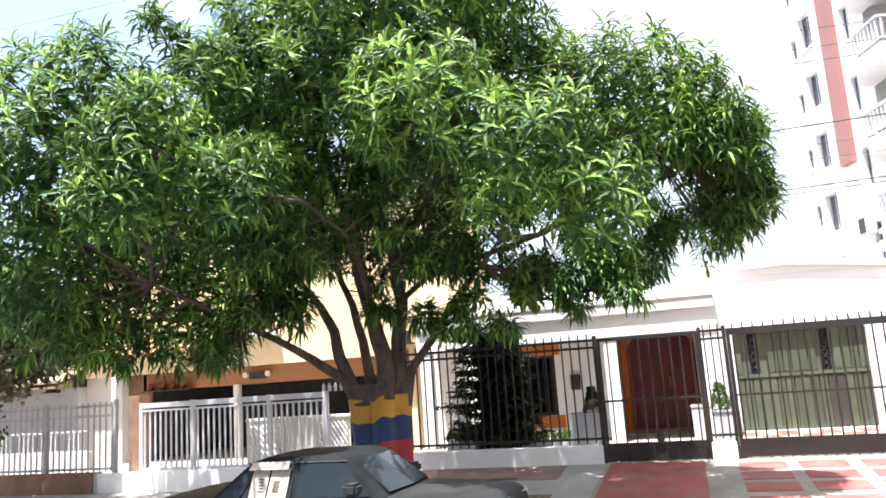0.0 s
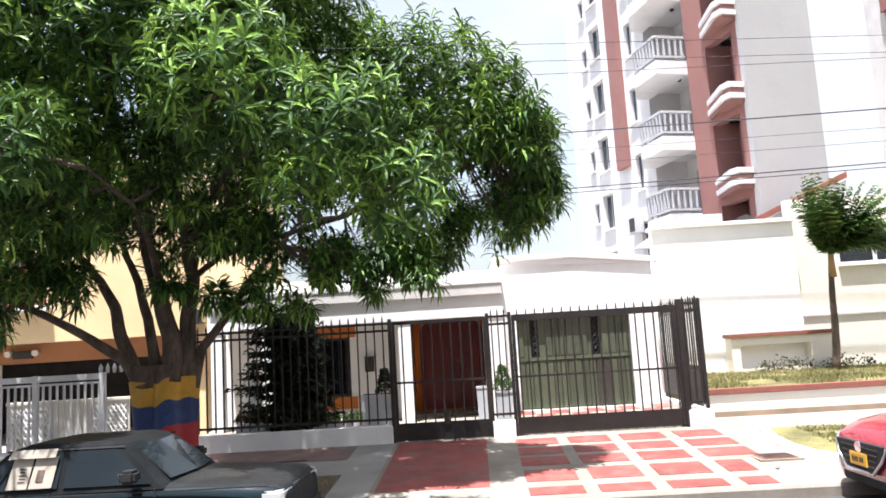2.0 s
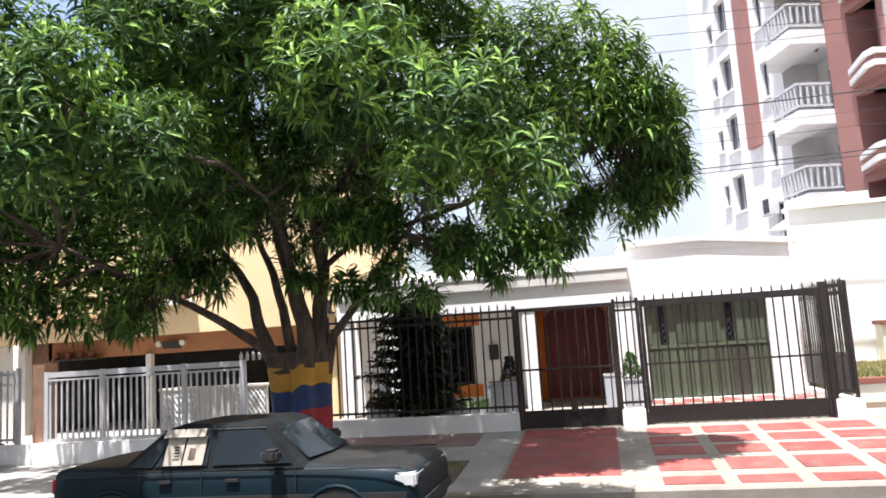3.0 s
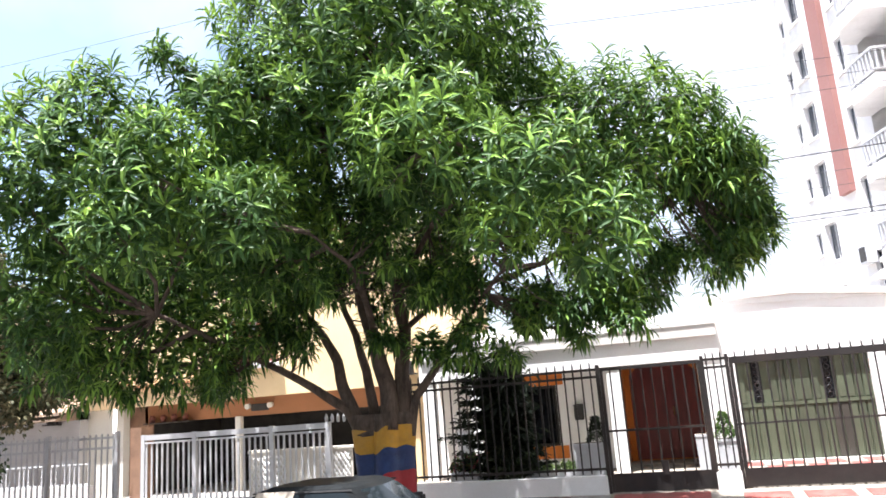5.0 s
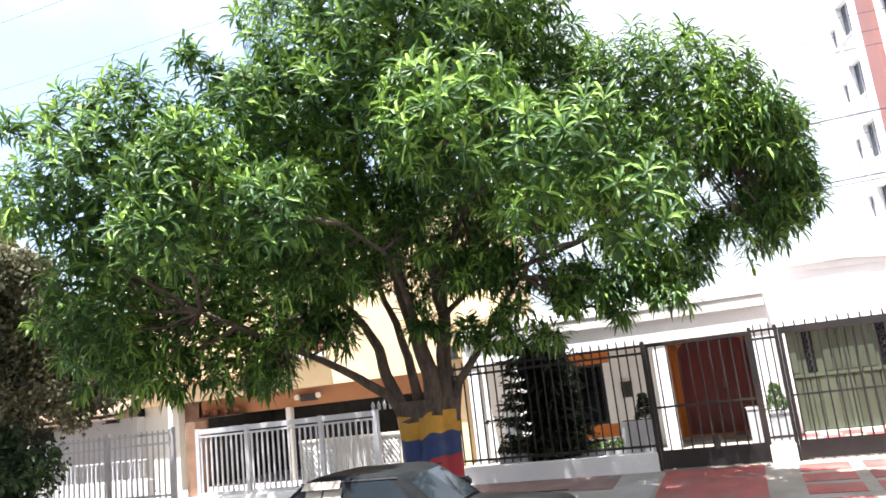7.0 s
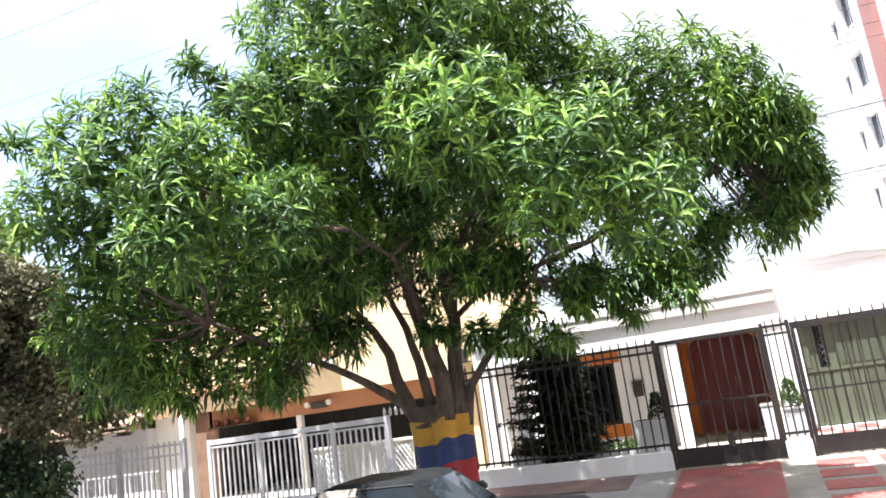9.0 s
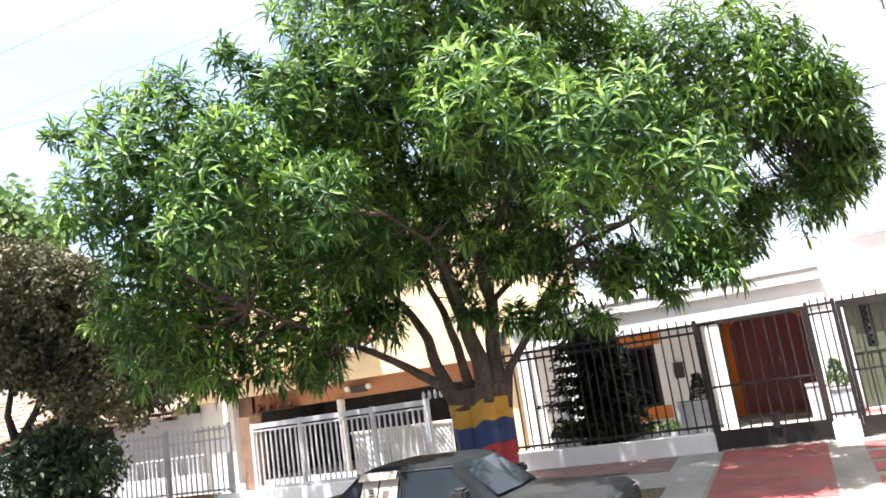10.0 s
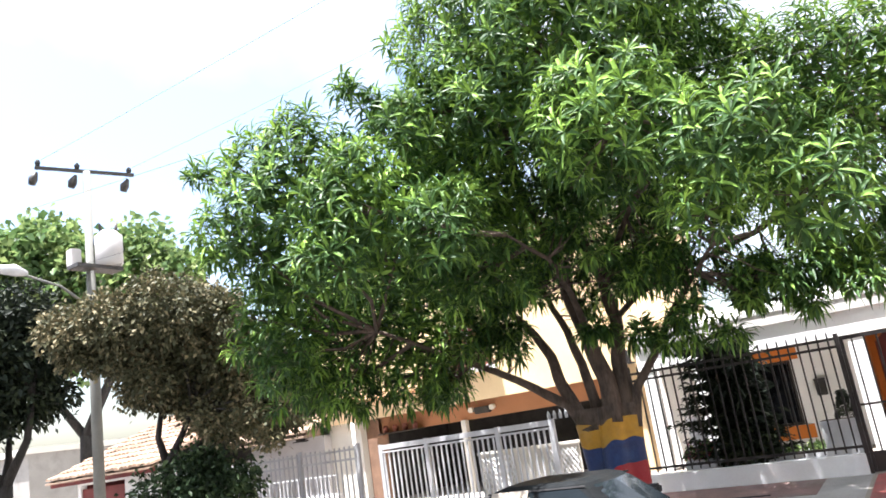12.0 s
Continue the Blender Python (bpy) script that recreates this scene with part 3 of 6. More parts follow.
def conifer():
    t = thing("conifer", "dark conifer with flat spreading tiers behind the fence", "tree", (-3.72, 14.75, 0.13))
    bm = bmesh.new()
    tube(bm, [(0, 0, -0.02), (0.02, 0, 1.1), (0, 0.02, 2.35)], [0.07, 0.05, 0.012], 8)
    part("trunk", bm, M["dark_bark"], t)
    bm = bmesh.new()
    spots, core = [], []
    for tier in range(10):
        z = 0.3 + tier * 0.21
        for k in range(8):
            a = k * 0.785 + tier * 0.5 + rnd.uniform(-0.2, 0.2)
            r = (0.98 - 0.05 * tier) * rnd.uniform(0.72, 1.1) * (1.25 if math.cos(a) < -0.5 else 0.85)
            tip = Vector((r * math.cos(a), r * math.sin(a) * 0.6, z + 0.06 + rnd.uniform(-0.06, 0.1)))
            tube(bm, [(0, 0, z), (tip.x * 0.5, tip.y * 0.5, z + 0.04), tuple(tip)], [0.016, 0.011, 0.004], 5, False)
            for j in range(8):
                f = 0.3 + 0.7 * j / 7
                spots.append(((tip.x * f, tip.y * f, z + (tip.z - z) * f), (math.cos(a), math.sin(a), 0.05)))
            core.append(((0.1 + 0.24 * math.cos(a), 0.2 * math.sin(a), z - 0.05), (math.cos(a), math.sin(a), 0.1)))
    part("branches", bm, M["dark_bark"], t)
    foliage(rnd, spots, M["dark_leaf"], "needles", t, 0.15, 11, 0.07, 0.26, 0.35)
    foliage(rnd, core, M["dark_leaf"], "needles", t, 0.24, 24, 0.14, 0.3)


conifer()
flower = thing("flower_pots", "white tub with pink and green plants", "planter", (-4.45, 14.7, 0.14))
part("tub", bbox(-0.28, 0.28, -0.22, 0.22, 0, 0.3, 0.03), M["white_pot"], flower)
spots = [((rnd.uniform(-0.26, 0.26), rnd.uniform(-0.2, 0.2), rnd.uniform(0.3, 0.5)), (0, 0, 1)) for k in range(70)]
foliage(rnd, spots, M["pink_leaf"], "flowers", flower, 0.07, 6, 0.04)
foliage(rnd, spots, M["broad_leaf"], "plants", flower, 0.09, 5, 0.05)
tub = thing("white_screen", "white garden screen panel by the conifer", "screen", (-4.6, 15.3, 0.14))
part("panel", bbox(-0.17, 0.17, -0.02, 0.02, 0.05, 1.05, 0.01), M["white_pot"], tub)
part("foot", bbox(-0.2, 0.2, -0.12, 0.12, 0, 0.05, 0.01), M["white_pot"], tub)
# red and white tiles on the terrace before the garage
for i in range(9):
    for j in range(3):
        if (i + j) % 2 == 0:
            part("tile", bbox(0.75 + i * 0.36, 0.75 + i * 0.36 + 0.35, 14.6 + j * 0.8, 14.6 + j * 0.8 + 0.78, 0.155, 0.168), M["red_paint"], terrace)

# ---- black iron fence and gates ----
fence_base = setting("fence_base", bbox(-5.32, -1.66, 13.9, 14.1, -0.05, 0.31, 0.012), M["white_wall"], "white plinth under the black fence", "wall")
setting("fence_base_right", bbox(3.66, 4.1, 13.92, 14.12, -0.05, 0.3, 0.012), M["white_wall"], "white plinth at the fence corner", "wall")
setting("fence_base_return", bbox(3.93, 4.1, 14.12, 17.2, -0.05, 0.3, 0.012), M["white_wall"], "white plinth of the side fence", "wall")
setting("gate_pillar_base", bbox(0.16, 0.56, 13.9, 14.1, -0.05, 0.29, 0.012), M["white_wall"], "white block between the gates", "wall")


def bar_mesh(z0, z1, spike, half=0.0125, thick=0.0125):
    bm = bmesh.new()
    box(bm, -half, half, -thick, thick, z0, z1)
    if spike:
        box(bm, -0.017, 0.017, -0.011, 0.011, z1 - 0.16, z1 - 0.135)
        tip = bm.verts.new((0, 0, z1 + 0.075))
        ring = [bm.verts.new(p) for p in ((-0.016, -0.011, z1), (0.016, -0.011, z1), (0.016, 0.011, z1), (-0.016, 0.011, z1))]
        for k in range(4):
            bm.faces.new((ring[k], ring[(k + 1) % 4], tip))
        bm.faces.new(ring[::-1])
    return mesh_of("bar", bm, M["black_iron"])


BAR_SPIKED = bar_mesh(0.34, 2.24, True)
BAR_PLAIN = bar_mesh(0.28, 2.13, False)
BAR_GATE = bar_mesh(0.28, 2.23, True)


def rail(parent, x0, x1, y, z, h=0.022, d=0.016, name="rail"):
    return part(name, bbox(x0, x1, y - d, y + d, z - h, z + h), M["black_iron"], parent)


fence = thing("iron_fence", "black iron fence with spear tips on a white plinth", "fence")
for z in (2.16, 2.03, 0.42):
    rail(fence, -5.32, -1.62, 14.0, z)
for i in range(23):
    share("bar", BAR_SPIKED, fence, (-5.25 + i * 0.158, 14.0, 0))
for x in (-5.32, -1.64):
    part("post", bbox(x - 0.035, x + 0.035, 13.965, 14.035, -0.02, 2.24, 0.005), M["black_iron"], fence)

gate = thing("pedestrian_gate", "black iron double gate with a solid foot panel", "gate")
part("foot_panel", bbox(-1.58, 0.1, 13.985, 14.015, 0.02, 0.29), M["black_iron"], gate, "black sheet metal panel")
for z in (2.15, 1.06, 0.31):
    rail(gate, -1.6, 0.12, 14.0, z, 0.03 if z > 2 else 0.02)
for i in range(9):
    share("bar", BAR_PLAIN, gate, (-1.42 + i * 0.18, 14.0, 0))
for x in (-1.575, 0.11):
    part("stile", bbox(x - 0.025, x + 0.025, 13.975, 14.025, 0.02, 2.17, 0.004), M["black_iron"], gate)
part("lock", bbox(-0.72, -0.6, 13.95, 14.03, 0.28, 0.52, 0.006), M["black_iron"], gate, "black lock box")

mid = thing("iron_fence", "short black iron fence between two gates", "fence")
for z in (2.17, 2.03, 0.4):
    rail(mid, 0.16, 0.56, 14.0, z)
for x in (0.24, 0.36, 0.48):
    share("bar", BAR_SPIKED, mid, (x, 14.0, 0))
for x in (0.165, 0.575):
    part("post", bbox(x - 0.03, x + 0.03, 13.965, 14.035, -0.02, 2.24, 0.005), M["black_iron"], mid)

slide = thing("sliding_gate", "wide black iron sliding gate with a solid foot panel", "gate")
part("foot_panel", bbox(0.63, 3.6, 13.985, 14.015, 0.03, 0.28), M["black_iron"], slide, "black sheet metal panel")
for z, h in ((2.125, 0.06), (1.05, 0.018), (0.3, 0.025)):
    rail(slide, 0.61, 3.62, 14.0, z, h)
for i in range(18):
    share("bar", BAR_GATE, slide, (0.72 + i * 0.165, 14.0, 0))
for x in (0.64, 3.58):
    part("stile", bbox(x - 0.03, x + 0.03, 13.97, 14.03, 0.02, 2.18, 0.004), M["black_iron"], slide)
corner = thing("iron_fence", "black iron side fence running back to the house", "fence")
for z in (2.2, 2.07, 0.42):
    rail(corner, 3.64, 4.02, 14.0, z)
    part("rail", bbox(4.004, 4.036, 14.0, 17.2, z - 0.022, z + 0.022), M["black_iron"], corner)
for i in range(3):
    share("bar", BAR_SPIKED, corner, (3.74 + i * 0.11, 14.0, 0.03))
for i in range(19):
    share("bar", BAR_SPIKED, corner, (4.02, 14.16 + i * 0.16, 0.03))
for x, y, w in ((3.66, 14.0, 0.05), (4.02, 14.0, 0.03), (4.02, 17.15, 0.035)):
    part("post", bbox(x - w, x + w, y - w, y + w, -0.02, 2.28, 0.005), M["black_iron"], corner)
part("sheet", bbox(4.01, 4.03, 14.1, 17.1, 0.4, 1.05), M["dark_metal"], corner, "dark sheet metal behind the bars")
part("sheet", bbox(3.72, 3.99, 14.02, 14.03, 0.45, 0.98), M["dark_metal"], corner, "dark sheet metal behind the bars")

# ---- big white wall, bench and building behind the lawn ----
setting("wall_boundary", bbox(5.1, 9.06, 21.6, 22.0, 0.4, 4.62), M["white_wall"], "tall white boundary wall behind the lawn", "wall")
setting("coping_boundary", bbox(5.05, 9.1, 21.5, 22.1, 4.62, 4.74, 0.015), M["white_wall"], "white coping on the boundary wall", "trim")
setting("wall_annex", wall(9.06, 20, 21.95, 22.2, 0.4, 5.3, [(10.42, 15.5, 3.36, 4.5)]), M["cream_wall"], "cream wall of the neighbouring annex", "wall")
setting("annex_room", bbox(10.0, 20, 23.5, 23.6, 0.4, 5.2), M["shaded_room"], "room wall behind the wide window, coloured dark for shade", "wall")
setting("trim_annex", bbox(9.06, 20, 21.9, 21.95, 1.92, 1.97), M["grey_wall"], "thin grey line along the annex wall", "trim")
annex = thing("window_2", "wide dark window over the lawn", "window", kind="structure")
part("pane", bbox(10.42, 15.5, 22.1, 22.12, 3.36, 4.5), M["glass_dark"], annex)
part("window_frame", wall(10.42, 15.5, 22.05, 22.15, 3.36, 4.5, [(10.48, 11.42, 3.42, 4.45), (11.52, 13.4, 3.42, 4.45), (13.5, 15.44, 3.42, 4.45)]), M["white_iron"], annex)
part("window_sill", bbox(10.35, 15.6, 21.82, 21.95, 3.28, 3.36, 0.01), M["white_wall"], annex)


def bench_wall():
    b = thing("garden_bench_wall", "low white garden wall with a red tiled top and niche", "wall", (0, 0, 0.5))
    part("wall", wall(6.8, 9.5, 20.95, 21.4, 0.0, 0.95, [(7.03, 8.92, 0.1, 0.73)]), M["cream_wall"], b)
    part("back", bbox(6.8, 9.5, 21.4, 21.5, 0, 0.95), M["white_wall"], b)
    part("coping", bbox(6.75, 9.55, 20.88, 21.5, 0.95, 1.05, 0.01), M["terracotta"], b, "red tiled coping")


bench_wall()
spots = [((rnd.uniform(7.1, 10.5), 20.85 + rnd.gauss(0, 0.1), rnd.uniform(0.5, 0.72)), (0, -0.3, 1)) for k in range(70)]
hedge = thing("low_shrubs", "dry low shrubs along the garden wall", "shrub", (0, 0, 0), kind="stuff")
foliage(rnd, spots, M["dusty_leaf"], "leaves", hedge, 0.1, 9, 0.08)


def palm(x, y, z, h, lean, name, label, r=0.075, fronds=13, reach=1.25, wind=0.0, steep=0.0):
    p = thing(name, label, "palm", (x, y, z))
    top = Vector((lean, 0, h))
    bm = bmesh.new()
    pts, rad = [], []
    for k in range(12):
        f = k / 11
        pts.append((lean * f + 0.03 * math.sin(f * 5), 0.02 * math.sin(f * 4), h * f))
        rad.append(r * (1.25 - 0.45 * f) * (1.05 if k % 2 else 0.97))
    tube(bm, pts, rad, 9)
    part("trunk", bm, M["bark"], p)
    bm = bmesh.new()
    tube(bm, [tuple(top - Vector((0, 0, 0.1))), tuple(top + Vector((0.02, 0, 0.5)))], [r * 1.3, r * 0.8], 8)
    part("crownshaft", bm, M["palm_shaft"], p, "ochre crownshaft")
    for k in range(fronds):
        a = k * 2.4 + rnd.uniform(-0.2, 0.2)
        up = rnd.uniform(0.2, 2.0) + steep
        bm = bmesh.new()
        ln = reach * rnd.uniform(0.8, 1.15) * (0.6 if math.sin(a) > 0.2 else 1.0)
        prev, d = top + Vector((0, 0, 0.48)), Vector((math.cos(a) + wind, math.sin(a) * 0.5, up)).normalized()
        side = d.cross(Vector((0, 0, 1))).normalized()
        spine = [prev]
        for j in range(12):
            d = (d + Vector((0, 0, -0.11 - 0.05 * (1 - up)))).normalized()
            prev = prev + d * ln / 12
            spine.append(prev)
        tube(bm, [tuple(s) for s in spine], [0.016 - 0.001 * j for j in range(13)], 4, False)
        for j in range(2, 13):
            for sgn in (-1, 1):
                for q in range(2):
                    b = spine[j] - (spine[j] - spine[j - 1]) * q * 0.5
                    ll = 0.5 * (1 - abs(j - 6) / 9)
                    t = (side * sgn + (spine[j] - spine[j - 1]).normalized() * 0.5 + Vector((0, 0, rnd.uniform(-0.5, 0.1)))).normalized()
                    w = Vector((0, 0, 1)).cross(t).normalized() * 0.042
                    v = [bm.verts.new(q2) for q2 in (b, b + t * ll * 0.5 + w, b + t * ll + Vector((0, 0, -0.08)), b + t * ll * 0.5 - w)]
                    bm.faces.new(v)
        part("frond", bm, M["palm_leaf"], p)
    return p


palm(9.06, 20.0, 0.48, 2.5, 0.2, "palm", "young palm with a bushy green crown on the lawn", 0.085, 80, 1.9, 0.6, 0.8)
palm(12.0, 20.4, 0.48, 1.5, 0.1, "palm", "small drooping palm by the annex wall", 0.09, 9, 1.1)

# ---- the yellow house ----
setting("wall_yellow", wall(-16.0, -6.15, 17.0, 17.3, 2.32, 6.5, [(-11.4, -9.9, 3.12, 4.4)]), M["yellow_wall"], "bright yellow plastered upper wall", "wall")
setting("wall_yellow_side", bbox(-6.45, -6.15, 17.3, 24, 0, 6.4), M["yellow_wall"], "yellow side wall", "wall")
setting("roof_yellow", bbox(-16.2, -6.0, 16.8, 24, 6.4, 6.55, 0.02), M["white_wall"], "flat white roof of the yellow house", "roof")
setting("band_orange", bbox(-14.4, -6.15, 17.6, 17.85, 1.87, 2.4), M["brown_band"], "orange brown band over the garage openings", "wall")
setting("wall_garage_left", bbox(-15.4, -14.3, 17.6, 17.85, 0, 2.4), M["clay"], "dull orange wall beside the garage", "wall")
# garage walls whose darkness is painted in as shade
setting("garage_back", bbox(-14.3, -6.15, 21, 21.2, 0, 2.4), M["shaded_room"], "back wall of the garage, coloured dark for shade", "wall")
setting("garage_side", bbox(-14.5, -14.3, 17.85, 21.2, 0, 2.4), M["shaded_room"], "side wall of the garage, coloured dark for shade", "wall")
setting("garage_ceiling", bbox(-15.4, -6.15, 17.3, 21.2, 2.4, 2.5), M["grey_wall"], "grey garage ceiling", "ceiling")
setting("garage_post", bbox(-11.5, -11.34, 17.5, 17.66, 0, 1.88, 0.01), M["cream_wall"], "pale post between the garage openings", "column")
setting("column_brown", bbox(-11.95, -11.65, 14.1, 14.5, 0, 1.75, 0.015), M["clay"], "orange brown gate column", "column")
setting("column_cream", bbox(-6.35, -6.05, 16.6, 17.0, 0, 4.6, 0.015), M["yellow_wall"], "cream column at the corner of the yellow house", "column")
for x0, x1 in ((-11.4, -9.9),):
    w = thing("window_3", "upper window with terracotta shutters and a white sill", "window", kind="structure")
    part("pane", bbox(x0, x1, 17.18, 17.2, 3.12, 4.4), M["terracotta"], w)
    part("window_frame", wall(x0, x1, 17.12, 17.18, 3.12, 4.4, [(x0 + 0.07, (x0 + x1) / 2 - 0.03, 3.19, 4.33), ((x0 + x1) / 2 + 0.03, x1 - 0.07, 3.19, 4.33)]), M["white_iron"], w)
    part("window_sill", bbox(x0 - 0.15, x1 + 0.15, 16.82, 17.0, 3.03, 3.12, 0.01), M["white_wall"], w)
setting("ledge_yellow", bbox(-16.0, -11.3, 16.86, 17.0, 2.8, 2.87, 0.01), M["brown_band"], "brown ledge on the yellow wall", "trim")
setting("soffit_yellow", bbox(-16.0, -6.15, 17.3, 17.62, 2.41, 2.46), M["brown_band"], "brown soffit under the upper floor", "ceiling")
setting("wall_grey_recess", bbox(-16.05, -14.86, 17.3, 17.55, 0, 2.316), M["cream_wall"], "cream wall set back under the upper floor", "wall")
# the grey of this white wall is its shade, set as base colour
setting("wall_grey", bbox(-19.2, -16.05, 17.0, 17.3, 0, 2.316), M["grey_wall"], "white plastered wall of the neighbouring house, coloured grey for shade", "wall")
bm = bmesh.new()
tube(bm, [(-14.82, 16.93, 0.0), (-14.82, 16.93, 2.3)], 0.05, 10)
setting("drain_pipe", bm, M["white_wall"], "white drain pipe on the wall", "pipe", True)


def floodlight(x, y, z):
    f = thing("floodlight", "grey emergency light with two lamp heads", "lamp", (x, y, z))
    part("case", bbox(-0.24, 0.24, -0.12, 0, -0.09, 0.09, 0.015), M["dark_metal"], f)
    for s in (-1, 1):
        bm = bmesh.new()
        tube(bm, [(s * 0.33, -0.02, 0.05), (s * 0.33, -0.16, 0.03)], [0.06, 0.075], 10)
        part("lamp_head", bm, M["cream_wall"], f, "pale round lamp head")


floodlight(-10.77, 17.6, 2.07)


def lantern(x, y, z):
    f = thing("wall_lantern", "dark iron wall lantern", "lamp", (x, y, z))
    part("body", bbox(-0.11, 0.11, -0.27, -0.05, -0.12, 0.16, 0.02), M["dark_metal"], f)
    part("arm", bbox(-0.03, 0.03, -0.06, 0.0, 0.06, 0.12), M["dark_metal"], f)
    part("foot", bbox(-0.17, 0.17, -0.33, 0.0, -0.15, -0.12), M["dark_metal"], f)


lantern(-16.85, 17.0, 2.15)
lantern(-6.2, 16.6, 2.65)


def shelf_items():
    s = thing("wall_shelf", "brown wall shelf with small pots under the orange band", "shelf", (-13.5, 17.6, 1.87))
    part("board", bbox(-0.75, 0.75, -0.28, 0, -0.03, 0.0, 0.006), M["bark"], s)
    for x in (-0.55, -0.2, 0.15, 0.5):
        bm = bmesh.new()
        tube(bm, [(x, -0.14, 0.0), (x, -0.14, 0.12), (x, -0.14, 0.2)], [0.06, 0.09, 0.05], 10)
        part("pot", bm, M["terracotta"], s, smooth=True)


shelf_items()

# white gate with a lattice behind it, and the white railings
setting("gate_base", bbox(-12.6, -6.6, 13.9, 14.1, STREET, 0.12, 0.012), M["white_wall"], "white plinth under the white gate", "wall")
wgate = thing("white_gate", "white painted metal gate with upright bars", "gate")
BAR_WHITE = mesh_of("bar", bbox(-0.02, 0.02, -0.012, 0.012, 0.16, 1.42), M["white_iron"])
for z, h in ((1.51, 0.055), (1.4, 0.02), (0.17, 0.035)):
    part("rail", bbox(-11.5, -7.06, 13.97, 14.03, z - h, z + h, 0.005), M["white_iron"], wgate)
for i in range(33):
    share("bar", BAR_WHITE, wgate, (-11.42 + i * 0.134, 14.0, 0))
for x in (-11.5, -10.2, -8.35, -7.06):
    part("stile", bbox(x - 0.05, x + 0.05, 13.96, 14.04, 0.12, 1.58, 0.006), M["white_iron"], wgate)
for k in range(4):
    bm = bmesh.new()
    tube(bm, [(-7.1 + k * 0.13, 14.0, 1.56), (-7.1 + k * 0.13, 14.0, 1.66), (-7.1 + k * 0.13, 14.0, 1.74)], [0.028, 0.04, 0.004], 8)
    part("finial", bm, M["white_iron"], wgate, "white spear finial")
lat = thing("lattice_panel", "cream lattice panels behind the white gate", "screen", (0, 0, 0))
part("board", bbox(-9.3, -6.9, 14.72, 14.76, 0.0, 1.02), M["cream_wall"], lat, "plain cream board")
part("cap", bbox(-9.35, -6.85, 14.66, 14.8, 1.02, 1.08, 0.008), M["cream_wall"], lat)
for a, b in ((-9.25, -8.45), (-7.65, -6.95)):
    for k in range(-6, 14):
        for sgn in (-1, 1):
            x0, x1 = a + k * 0.1, a + k * 0.1 + 0.6
            z0, z1 = (0.05, 0.95) if sgn > 0 else (0.95, 0.05)
            f0, f1 = max(0, (a - x0) / 0.6), min(1, (b - x0) / 0.6)
            if f1 - f0 < 0.1:
                continue
            p0 = (x0 + 0.6 * f0, 14.69 + 0.008 * sgn, z0 + (z1 - z0) * f0)
            p1 = (x0 + 0.6 * f1, 14.69 + 0.008 * sgn, z0 + (z1 - z0) * f1)
            bm = bmesh.new()
            tube(bm, [p0, p1], 0.018, 4)
            part("slat", bm, M["white_wall"], lat)
rails = thing("white_railing", "white metal railing, greyed for shade, on a low wall before the grey house", "fence")
setting("railing_base", bbox(-19.0, -12.6, 13.9, 14.1, STREET, 0.15, 0.012), M["grey_wall"], "grey plinth under the white railing", "wall")
setting("railing_base_brown", bbox(-19.0, -12.7, 13.86, 13.9, STREET, 0.17, 0.005), M["clay"], "brown band of tiles on the plinth", "wall")
RAIL_BAR = mesh_of("bar", bbox(-0.016, 0.016, -0.012, 0.012, 0.15, 1.66), M["white_iron_shaded"])
for z in (1.58, 1.36, 0.22):
    part("rail", bbox(-19.0, -12.2, 13.98, 14.02, z - 0.025, z + 0.025), M["white_iron_shaded"], rails)
for i in range(42):
    share("bar", RAIL_BAR, rails, (-12.3 - i * 0.16, 14.0, 0))
for x in (-12.2, -14.1, -16.0, -17.9):
    part("post", bbox(x - 0.045, x + 0.045, 13.955, 14.045, 0.12, 1.7, 0.006), M["white_iron_shaded"], rails)
inner = thing("inner_railing", "low white railing on the grey house's porch", "fence")
for z in (0.95, 0.45):
    part("rail", bbox(-19.1, -14.95, 16.2, 16.24, z - 0.02, z + 0.02), M["white_iron"], inner)
SMALL_BAR = mesh_of("bar", bbox(-0.014, 0.014, -0.01, 0.01, 0.43, 0.95), M["white_iron"])
for i in range(27):
    share("bar", SMALL_BAR, inner, (-15.0 - i * 0.15, 16.22, 0))
part("low_wall", bbox(-19.1, -14.9, 16.12, 16.3, -0.02, 0.42), M["grey_wall"], inner, "grey plastered low wall")

# tiled roof of the grey house, in courses of half round tiles
roof = thing("tiled_roof", "pale weathered clay tile roof of the grey house", "roof", (0, 0, 0))
part("deck", wall(-19.2, -16.05, 17.0, 20.0, 2.33, 2.36), M["cream_wall"], roof)
bm = bmesh.new()
for i in range(13):
    x = -19.2 + i * 0.26
    for j in range(8):
        y0, z0 = 16.15 + j * 0.45, 2.2 + j * 0.165
        a = [(x + 0.13 * math.cos(t), y0, z0 + 0.03 + 0.085 * math.sin(t)) for t in (k * math.pi / 4 for k in range(5))]
        b = [(p[0], p[1] + 0.49, p[2] + 0.15) for p in a]
        va, vb = [bm.verts.new(p) for p in a], [bm.verts.new(p) for p in b]
        for k in range(4):
            bm.faces.new((va[k], va[k + 1], vb[k + 1], vb[k]))
        bm.faces.new(va)
tagged(part("tiles", bm, M["roof_tile"], roof), kind="stuff")
bm = bmesh.new()
prism(bm, [(16.16, 2.1), (20.2, 2.1), (20.2, 3.58), (16.16, 2.14)], -19.2, -16.05, "x")
part("slope", bm, M["roof_tile"], roof)

